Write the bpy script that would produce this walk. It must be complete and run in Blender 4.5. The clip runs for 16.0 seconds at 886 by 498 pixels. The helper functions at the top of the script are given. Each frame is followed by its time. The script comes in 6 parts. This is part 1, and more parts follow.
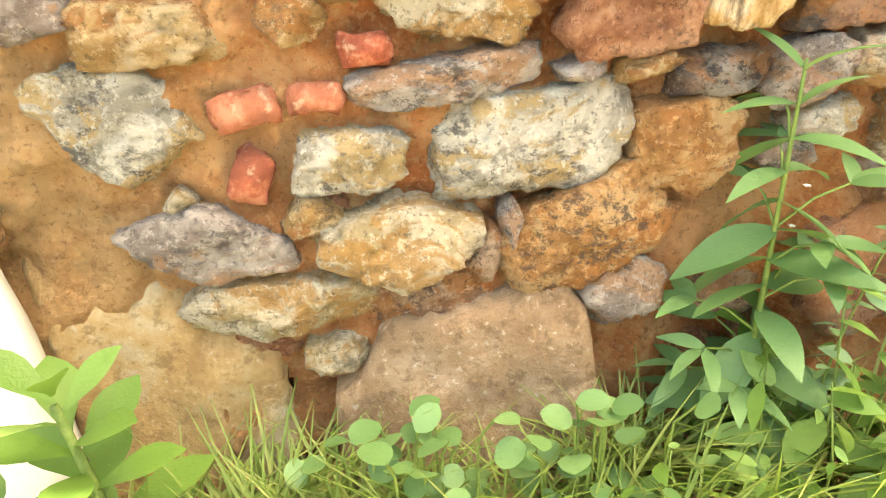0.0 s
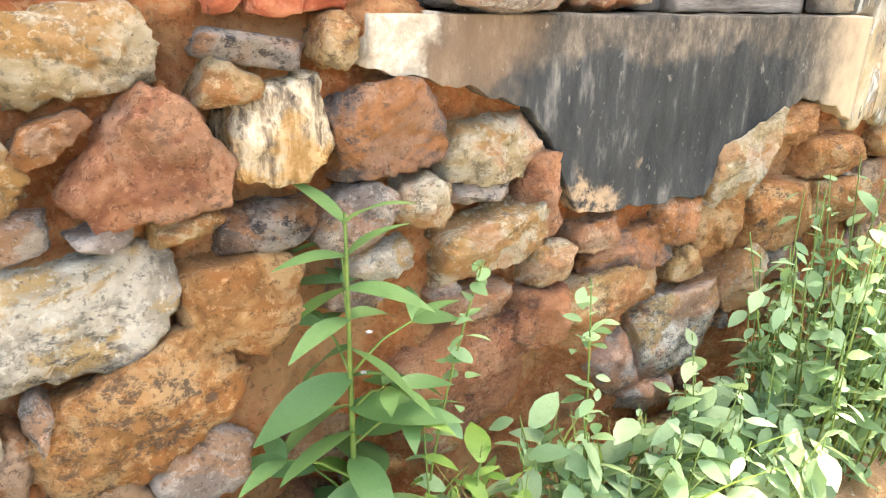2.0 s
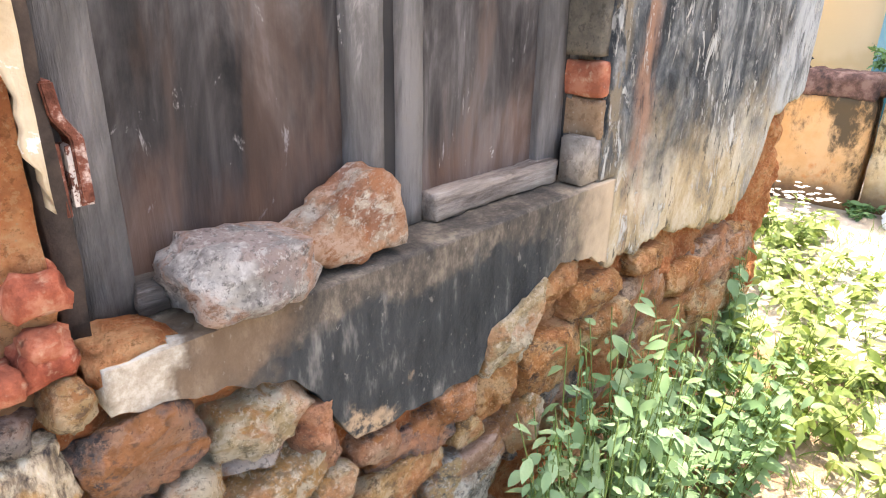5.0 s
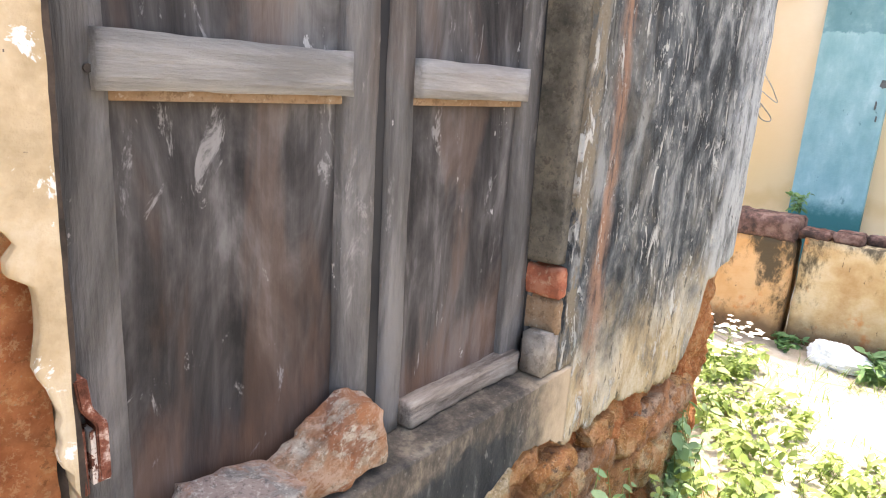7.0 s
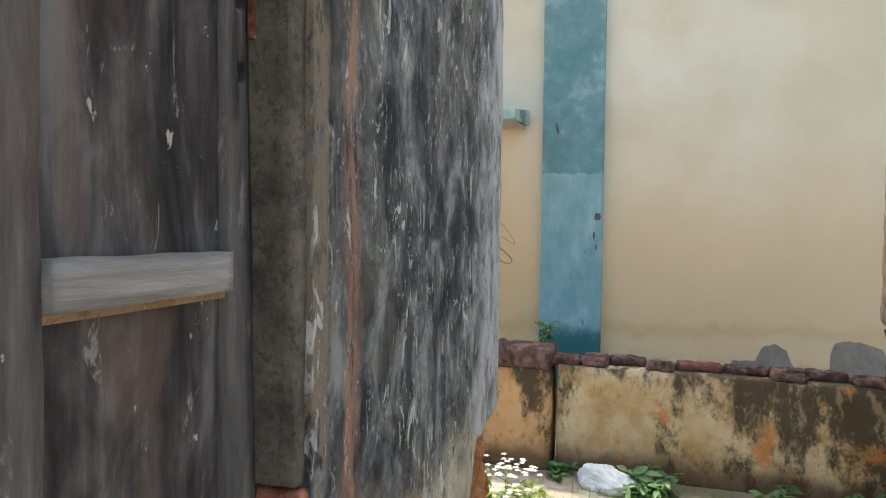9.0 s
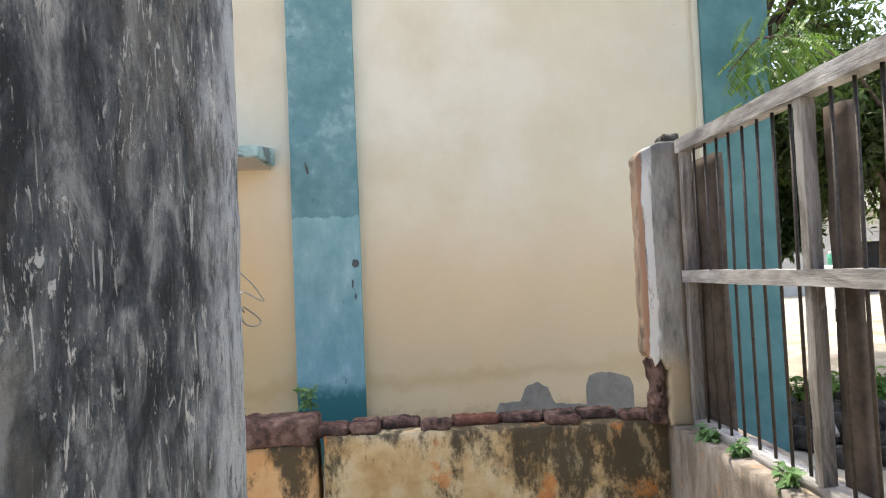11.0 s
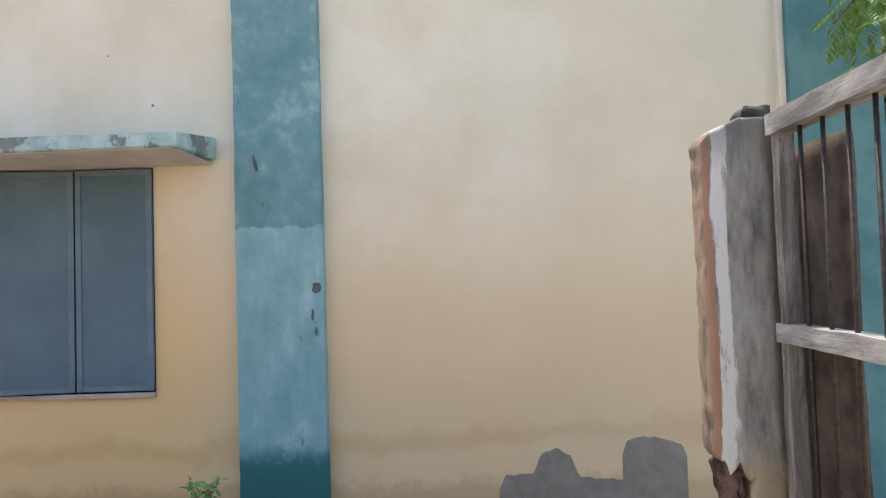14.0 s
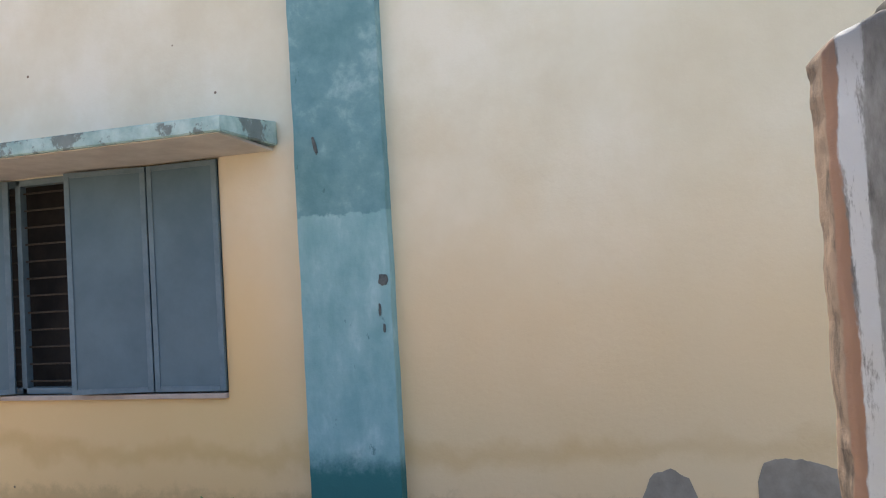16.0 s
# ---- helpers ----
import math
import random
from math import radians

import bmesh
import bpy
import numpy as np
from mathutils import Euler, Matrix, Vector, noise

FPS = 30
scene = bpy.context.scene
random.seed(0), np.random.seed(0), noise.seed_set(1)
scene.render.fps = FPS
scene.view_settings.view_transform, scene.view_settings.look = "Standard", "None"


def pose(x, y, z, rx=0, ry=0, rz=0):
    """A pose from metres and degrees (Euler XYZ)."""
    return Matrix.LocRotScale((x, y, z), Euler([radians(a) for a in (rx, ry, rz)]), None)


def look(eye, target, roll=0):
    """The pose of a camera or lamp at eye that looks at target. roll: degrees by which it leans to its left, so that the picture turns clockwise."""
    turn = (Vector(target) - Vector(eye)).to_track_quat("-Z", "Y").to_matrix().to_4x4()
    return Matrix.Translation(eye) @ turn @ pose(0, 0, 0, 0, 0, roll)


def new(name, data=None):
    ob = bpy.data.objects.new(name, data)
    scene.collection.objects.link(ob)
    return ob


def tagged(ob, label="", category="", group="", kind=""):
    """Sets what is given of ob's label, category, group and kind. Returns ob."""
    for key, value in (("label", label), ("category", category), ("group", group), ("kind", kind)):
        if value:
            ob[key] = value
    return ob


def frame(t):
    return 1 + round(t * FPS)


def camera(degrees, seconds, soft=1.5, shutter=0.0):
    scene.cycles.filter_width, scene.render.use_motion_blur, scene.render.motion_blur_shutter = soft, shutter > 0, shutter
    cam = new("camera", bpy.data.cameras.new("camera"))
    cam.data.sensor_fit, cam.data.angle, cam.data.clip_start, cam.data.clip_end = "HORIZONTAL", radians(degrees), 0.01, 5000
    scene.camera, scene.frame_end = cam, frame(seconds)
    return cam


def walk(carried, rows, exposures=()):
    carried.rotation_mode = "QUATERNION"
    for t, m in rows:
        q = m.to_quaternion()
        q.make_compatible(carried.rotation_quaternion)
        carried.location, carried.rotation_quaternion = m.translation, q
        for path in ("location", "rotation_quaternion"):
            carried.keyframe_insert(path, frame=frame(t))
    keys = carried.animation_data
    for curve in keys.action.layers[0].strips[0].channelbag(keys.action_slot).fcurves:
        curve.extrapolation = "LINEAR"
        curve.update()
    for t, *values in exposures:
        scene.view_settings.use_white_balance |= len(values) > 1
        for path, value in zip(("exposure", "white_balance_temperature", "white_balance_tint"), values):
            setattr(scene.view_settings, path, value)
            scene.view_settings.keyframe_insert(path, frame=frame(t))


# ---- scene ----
cam = camera(67.1, 16.0, soft=1.1)
PATH = [
    (0, (0.059, 0.122, 0.823), (0.21, 1.895, -0.091), -3.6),
    (0.5, (0.084, 0.157, 0.832), (0.495, 1.889, -0.08), -1.1),
    (1, (0.131, 0.162, 0.852), (0.776, 1.872, 0.04), 0.5),
    (1.3, (0.192, 0.142, 0.876), (1.016, 1.818, 0.159), 0.6),
    (1.5, (0.193, 0.171, 0.873), (1.133, 1.78, 0.149), 0.9),
    (2, (0.231, 0.17, 0.872), (1.272, 1.731, 0.181), 1.0),
    (2.5, (0.258, 0.175, 0.856), (1.34, 1.711, 0.171), -0.1),
    (3, (0.278, 0.177, 0.882), (1.448, 1.673, 0.253), 1.6),
    (3.5, (0.315, 0.189, 0.879), (1.581, 1.615, 0.276), 1.9),
    (4, (0.354, 0.193, 0.988), (1.677, 1.502, 0.256), 1.7),
    (4.5, (0.376, 0.184, 1.173), (1.747, 1.44, 0.434), 1.8),
    (4.7, (0.382, 0.167, 1.217), (1.74, 1.422, 0.454), 1.1),
    (6.8, (0.32, 0.192, 1.486), (1.817, 1.418, 0.983), 4.0),
    (7, (0.316, 0.202, 1.512), (1.845, 1.393, 1.02), 3.7),
    (7.5, (0.315, 0.226, 1.552), (1.971, 1.313, 1.28), 1.9),
    (8, (0.335, 0.259, 1.579), (2.079, 1.223, 1.411), -0.1),
    (8.5, (0.4, 0.229, 1.584), (2.192, 1.109, 1.473), -1.0),
    (9, (0.598, 0.269, 1.588), (2.49, 0.913, 1.519), 0.7),
    (9.5, (0.736, 0.306, 1.598), (2.703, 0.661, 1.549), -0.6),
    (10, (0.869, 0.341, 1.611), (2.867, 0.441, 1.609), -2.3),
    (10.2, (0.905, 0.391, 1.561), (2.904, 0.429, 1.571), -2.4),
    (12.3, (1.774, 0.288, 1.693), (3.768, 0.145, 1.762), -2.4),
    (12.5, (1.863, 0.244, 1.707), (3.858, 0.11, 1.72), -2.3),
    (13, (2.075, 0.078, 1.719), (4.071, 0.104, 1.851), -1.1),
    (13.5, (2.244, 0.015, 1.728), (4.243, 0.056, 1.777), -2.7),
    (14, (2.462, 0.018, 1.745), (4.46, 0.057, 1.819), -1.8),
    (14.5, (2.621, -0.037, 1.753), (4.616, 0.103, 1.817), -3.4),
    (15, (2.776, -0.19, 1.79), (4.745, 0.154, 1.852), -2.3),
    (15.5, (2.909, -0.331, 1.764), (4.846, 0.163, 1.827), -5.2),
    (16, (3.066, -0.347, 1.713), (5.004, 0.144, 1.778), -3.4),
]
EXPOSURES = [
    (0.0, 3.36, 10000, 2),
    (0.5, 3.27, 10900, 4),
    (1.0, 3.24, 11600, 6),
    (1.5, 3.20, 9300, 8),
    (2.0, 3.24, 8000, 7),
    (2.6, 3.28, 6900, 10),
    (3.5, 3.24, 6700, 10),
    (4.5, 2.74, 7300, 14),
    (7.0, 2.46, 7350, 12),
    (8.0, 1.88, 7000, 10),
    (8.5, 1.52, 6950, 4),
    (9.0, 1.32, 7000, 4),
    (10.2, 1.38, 7000, 6),
    (12.5, 1.66, 6700, 10),
    (13.4, 1.40, 6850, 11),
    (14.0, 1.38, 6800, 11),
    (16.0, 1.34, 6700, 10),
]
walk(cam, [(t, look(eye, target, roll)) for t, eye, target, roll in PATH], EXPOSURES)

# ---- light ----
SUN_ELEV, SUN_AZ = radians(69), radians(12)   # azimuth from +x towards +y
world = bpy.data.worlds.new("sky")
scene.world = world
world.use_nodes = True
wn = world.node_tree
sky = wn.nodes.new("ShaderNodeTexSky")
sky.sky_type, sky.sun_disc = "NISHITA", False
sky.sun_elevation, sky.sun_rotation = SUN_ELEV, radians(90) - SUN_AZ
sky.air_density, sky.dust_density, sky.ozone_density = 1.0, 4.0, 1.0
wn.links.new(sky.outputs[0], wn.nodes["Background"].inputs[0])
wn.nodes["Background"].inputs[1].default_value = 0.15
sun = new("sun", bpy.data.lights.new("sun", "SUN"))
sun.data.energy, sun.data.angle, sun.data.color = 2.2, radians(0.6), (1.0, 0.95, 0.87)
sun_way = Vector((math.cos(SUN_ELEV) * math.cos(SUN_AZ), math.cos(SUN_ELEV) * math.sin(SUN_AZ), math.sin(SUN_ELEV)))
sun.matrix_world = look(sun_way * 30, (0, 0, 0))


# ---- materials ----
class Mat:
    """A small wrapper that builds a node material."""

    def __init__(self, name, rough=0.85, metal=0.0, spec=0.35):
        self.m = bpy.data.materials.new(name)
        self.m.use_nodes = True
        self.t = self.m.node_tree
        self.b = self.t.nodes["Principled BSDF"]
        self.b.inputs["Roughness"].default_value = rough
        self.b.inputs["Metallic"].default_value = metal
        self.b.inputs["Specular IOR Level"].default_value = spec
        self.pos = self.t.nodes.new("ShaderNodeNewGeometry").outputs["Position"]
        sep = self.t.nodes.new("ShaderNodeSeparateXYZ")
        self.t.links.new(self.pos, sep.inputs[0])
        self.x, self.y, self.z = sep.outputs

    def put(self, socket, v):
        if isinstance(v, bpy.types.NodeSocket):
            self.t.links.new(v, socket)
        elif isinstance(v, (tuple, list)) and len(v) == 3 and len(socket.default_value) == 4:
            socket.default_value = (*v, 1)
        else:
            socket.default_value = v

    def stretch(self, sx, sy, sz):
        n = self.t.nodes.new("ShaderNodeMapping")
        self.t.links.new(self.pos, n.inputs[0])
        n.inputs["Scale"].default_value = (sx, sy, sz)
        return n.outputs[0]

    def noise(self, scale, detail=4, rough=0.55, vec=None, dist=0.0):
        n = self.t.nodes.new("ShaderNodeTexNoise")
        self.t.links.new(vec or self.pos, n.inputs["Vector"])
        n.inputs["Scale"].default_value, n.inputs["Detail"].default_value = scale, detail
        n.inputs["Roughness"].default_value, n.inputs["Distortion"].default_value = rough, dist
        return n.outputs[0]

    def voronoi(self, scale, feature="F1", vec=None):
        n = self.t.nodes.new("ShaderNodeTexVoronoi")
        n.feature = feature
        self.t.links.new(vec or self.pos, n.inputs["Vector"])
        n.inputs["Scale"].default_value = scale
        return n.outputs["Distance"]

    def math(self, op, a, b=0.0):
        n = self.t.nodes.new("ShaderNodeMath")
        n.operation = op
        self.put(n.inputs[0], a)
        self.put(n.inputs[1], b)
        return n.outputs[0]

    def step(self, v, a, b, lo=0.0, hi=1.0):
        n = self.t.nodes.new("ShaderNodeMapRange")
        n.interpolation_type = "SMOOTHSTEP"
        if a > b:
            a, b, lo, hi = b, a, hi, lo
        self.put(n.inputs[0], v)
        for k, q in zip((1, 2, 3, 4), (a, b, lo, hi)):
            n.inputs[k].default_value = q
        return n.outputs[0]

    def band(self, v, a, b, soft):
        return self.math("MULTIPLY", self.step(v, a - soft, a + soft), self.step(v, b + soft, b - soft))

    def mix(self, f, a, b, mode="MIX"):
        n = self.t.nodes.new("ShaderNodeMix")
        n.data_type, n.blend_type = "RGBA", mode
        self.put(n.inputs[0], f)
        self.put(n.inputs[6], a)
        self.put(n.inputs[7], b)
        return n.outputs[2]

    def ramp(self, f, stops):
        n = self.t.nodes.new("ShaderNodeValToRGB")
        e = n.color_ramp.elements
        while len(e) < len(stops):
            e.new(0.5)
        for q, (p, c) in zip(e, stops):
            q.position, q.color = p, (*c, 1)
        self.put(n.inputs[0], f)
        return n.outputs[0]

    def rand(self):
        return self.t.nodes.new("ShaderNodeObjectInfo").outputs["Random"]

    def island(self):
        return self.t.nodes.new("ShaderNodeNewGeometry").outputs["Random Per Island"]

    def colour(self, c):
        self.put(self.b.inputs["Base Color"], c)
        return self

    def bump(self, h, dist=0.004, strength=1.0):
        n = self.t.nodes.new("ShaderNodeBump")
        n.inputs["Distance"].default_value, n.inputs["Strength"].default_value = dist, strength
        self.put(n.inputs["Height"], h)
        self.t.links.new(n.outputs[0], self.b.inputs["Normal"])
        return self

    def rough(self, v):
        self.put(self.b.inputs["Roughness"], v)
        return self


def rock(name, c1, c2, c3, speck=(0.05, 0.045, 0.04), amount=0.35, stain=(0.42, 0.17, 0.05)):
    k = Mat(name, 0.88, spec=0.3)
    big = k.noise(13, 5, 0.6, None, 0.7)
    col = k.ramp(big, [(0.42, c1), (0.5, c2), (0.57, c3)])
    col = k.mix(k.math("MULTIPLY", k.step(k.noise(8, 5, 0.62, k.stretch(1, 1, 1.6), 0.8), 0.50, 0.57), 0.8), col, stain)
    col = k.mix(k.math("MULTIPLY", k.math("MULTIPLY", k.step(k.noise(36, 8, 0.78, k.stretch(1, 1, 1.6)), 0.50, 0.58), k.step(k.noise(9, 4, 0.6), 0.44, 0.58)), min(0.95, amount * 2.1)), col, speck)
    col = k.mix(k.math("MULTIPLY", k.step(k.noise(95, 6, 0.78), 0.53, 0.61), 0.6), col, tuple(min(0.85, 1.25 * v) for v in c3))
    col = k.mix(k.math("MULTIPLY", k.step(k.noise(110, 6, 0.78), 0.46, 0.38), 0.65), col, tuple(0.35 * v for v in c1))
    # red mud washed over the stones away from the wall's left end
    dust = k.math("MULTIPLY", k.step(k.noise(7, 6, 0.7, None, 0.5), 0.47, 0.58), k.step(k.x, 0.25, 0.7))
    col = k.mix(k.math("MULTIPLY", dust, 0.5), col, (0.60, 0.27, 0.13))
    k.colour(col)
    h = k.math("ADD", k.noise(30, 9, 0.8), k.math("MULTIPLY", k.noise(130, 4, 0.7), 0.3))
    k.bump(h, 0.032, 1.0)
    return k.m


ROCK = {
    "white": rock("white_quartz", (0.42, 0.38, 0.31), (0.64, 0.59, 0.50), (0.74, 0.70, 0.61), (0.14, 0.13, 0.12), 0.45, (0.56, 0.38, 0.16)),
    "pale": rock("pale_ochre_stone", (0.52, 0.40, 0.23), (0.64, 0.54, 0.38), (0.70, 0.62, 0.48), (0.20, 0.16, 0.11), 0.35, (0.52, 0.27, 0.08)),
    "ochre": rock("ochre_stone", (0.42, 0.25, 0.10), (0.55, 0.37, 0.18), (0.62, 0.48, 0.30), (0.16, 0.11, 0.07), 0.4),
    "grey": rock("grey_granite", (0.30, 0.24, 0.21), (0.46, 0.40, 0.36), (0.58, 0.51, 0.46), (0.11, 0.10, 0.10), 0.4, (0.50, 0.28, 0.16)),
    "dark": rock("dark_schist", (0.10, 0.09, 0.085), (0.22, 0.19, 0.17), (0.36, 0.31, 0.27), (0.03, 0.03, 0.035), 0.5, (0.36, 0.17, 0.08)),
    "red": rock("red_sandstone", (0.34, 0.135, 0.075), (0.46, 0.21, 0.115), (0.54, 0.30, 0.19), (0.14, 0.09, 0.07), 0.35, (0.45, 0.24, 0.14)),
    "orange": rock("orange_stone", (0.40, 0.19, 0.07), (0.54, 0.28, 0.11), (0.62, 0.40, 0.21), (0.10, 0.075, 0.06), 0.4),
    "brown": rock("brown_stone", (0.32, 0.17, 0.10), (0.44, 0.27, 0.17), (0.54, 0.38, 0.27), (0.11, 0.08, 0.07), 0.4),
    "granite": rock("rough_white_granite", (0.36, 0.34, 0.33), (0.56, 0.54, 0.52), (0.70, 0.68, 0.66), (0.12, 0.115, 0.115), 0.5, (0.44, 0.34, 0.31)),
    "rust": rock("rust_stained_quartz", (0.46, 0.34, 0.25), (0.60, 0.50, 0.40), (0.72, 0.66, 0.58), (0.30, 0.14, 0.08), 0.45, (0.36, 0.12, 0.05)),
    "greyred": rock("banded_red_grey_stone", (0.18, 0.15, 0.14), (0.36, 0.20, 0.14), (0.44, 0.26, 0.17), (0.08, 0.075, 0.075), 0.45),
}


def streak_rock():
    k = Mat("streaked_quartz", 0.88, spec=0.25)
    v = k.stretch(1, 1, 0.22)
    f = k.noise(60, 5, 0.65, v)
    col = k.ramp(f, [(0.36, (0.035, 0.03, 0.03)), (0.46, (0.22, 0.17, 0.12)), (0.54, (0.46, 0.38, 0.27)), (0.66, (0.58, 0.51, 0.40))])
    col = k.mix(k.math("MULTIPLY", k.step(k.noise(16), 0.5, 0.62), 0.6), col, (0.48, 0.27, 0.09))
    k.colour(col).bump(k.math("ADD", f, k.noise(150, 4)), 0.01, 0.9)
    return k.m


ROCK["streak"] = streak_rock()


def mud():
    k = Mat("red_mud_mortar", 0.95, spec=0.15)
    col = k.ramp(k.noise(7, 6, 0.65), [(0.40, (0.46, 0.155, 0.06)), (0.5, (0.66, 0.265, 0.11)), (0.59, (0.77, 0.42, 0.21))])
    left = k.step(k.x, 0.1, -0.35)
    col = k.mix(k.math("MULTIPLY", left, 0.6), col, (0.62, 0.42, 0.20))
    col = k.mix(k.math("MULTIPLY", k.step(k.voronoi(90), 0.16, 0.05), 0.6), col, (0.58, 0.42, 0.27))
    col = k.mix(k.math("MULTIPLY", k.step(k.noise(30, 4), 0.55, 0.7), 0.4), col, (0.30, 0.12, 0.05))
    col = k.mix(k.math("MULTIPLY", k.step(k.noise(85, 6, 0.78), 0.52, 0.60), 0.45), col, (0.76, 0.50, 0.27))
    col = k.mix(k.math("MULTIPLY", k.step(k.noise(110, 6, 0.78), 0.45, 0.38), 0.5), col, (0.24, 0.09, 0.035))
    k.colour(col).bump(k.math("ADD", k.noise(26, 9, 0.8), k.math("MULTIPLY", k.voronoi(70), 0.3)), 0.05, 1.0)
    return k.m


MUD = mud()


def brick_mat():
    k = Mat("worn_red_brick", 0.92, spec=0.2)
    col = k.ramp(k.noise(24, 5, 0.65), [(0.40, (0.20, 0.05, 0.03)), (0.5, (0.32, 0.085, 0.048)), (0.60, (0.44, 0.18, 0.115))])
    col = k.mix(k.math("MULTIPLY", k.rand(), 0.35), col, (0.42, 0.20, 0.12))
    col = k.mix(k.math("MULTIPLY", k.step(k.noise(55, 4), 0.56, 0.7), 0.5), col, (0.55, 0.40, 0.28))
    k.colour(col).bump(k.noise(120, 5, 0.7), 0.006, 0.9)
    return k.m


BRICK = brick_mat()


def coping_mat():
    k = Mat("dull_weathered_coping_brick", 0.95, spec=0.15)
    col = k.ramp(k.noise(9, 7, 0.7), [(0.40, (0.060, 0.043, 0.038)), (0.5, (0.150, 0.088, 0.074)), (0.60, (0.25, 0.165, 0.14))])
    col = k.mix(k.math("MULTIPLY", k.step(k.rand(), 0.76, 0.84), 0.4), col, (0.32, 0.11, 0.065))
    k.colour(col).bump(k.noise(50, 7, 0.75), 0.015, 1.0)
    return k.m


COPING = coping_mat()


def sill_render():
    """Cement render under the sill: pale at the broken end, tan, then black with grey runs."""
    k = Mat("blackened_cement_render", 0.85, spec=0.3)
    wob = k.math("MULTIPLY", k.math("SUBTRACT", k.noise(11, 5, 0.6), 0.5), 0.24)
    xx, zz = k.math("ADD", k.x, wob), k.math("ADD", k.z, wob)
    runs = k.noise(13, 9, 0.78, k.stretch(1, 1, 0.5))
    col = k.ramp(runs, [(0.38, (0.034, 0.032, 0.030)), (0.5, (0.080, 0.069, 0.058)), (0.62, (0.19, 0.16, 0.125))])
    col = k.mix(k.math("MULTIPLY", k.band(xx, 0.68, 0.83, 0.04), 0.45), col, (0.26, 0.165, 0.095))
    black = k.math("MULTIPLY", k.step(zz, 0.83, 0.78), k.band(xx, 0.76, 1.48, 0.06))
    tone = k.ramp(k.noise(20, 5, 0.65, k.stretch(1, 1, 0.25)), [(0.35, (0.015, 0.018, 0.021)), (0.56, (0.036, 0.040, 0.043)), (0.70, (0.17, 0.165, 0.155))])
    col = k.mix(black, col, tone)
    col = k.mix(k.math("MULTIPLY", k.step(xx, 0.70, 0.665), 0.9), col, k.ramp(k.noise(18, 7, 0.75), [(0.4, (0.27, 0.22, 0.16)), (0.52, (0.41, 0.36, 0.29)), (0.6, (0.52, 0.48, 0.41))]))
    col = k.mix(k.math("MULTIPLY", k.band(xx, 0.90, 1.01, 0.02), k.math("MULTIPLY", k.step(zz, 0.64, 0.60), k.step(k.noise(28, 6, 0.7), 0.42, 0.56))), col, (0.36, 0.26, 0.17))
    col = k.mix(k.math("MULTIPLY", k.step(k.noise(70, 4, 0.7, k.stretch(1, 1, 0.6)), 0.62, 0.70), 0.28), col, (0.36, 0.34, 0.31))
    col = k.mix(k.math("MULTIPLY", k.step(xx, 1.5, 1.68), 0.75), col, (0.55, 0.43, 0.30))
    k.colour(col).bump(k.noise(80, 6, 0.7), 0.004, 0.8)
    return k.m


SILL_RENDER = sill_render()


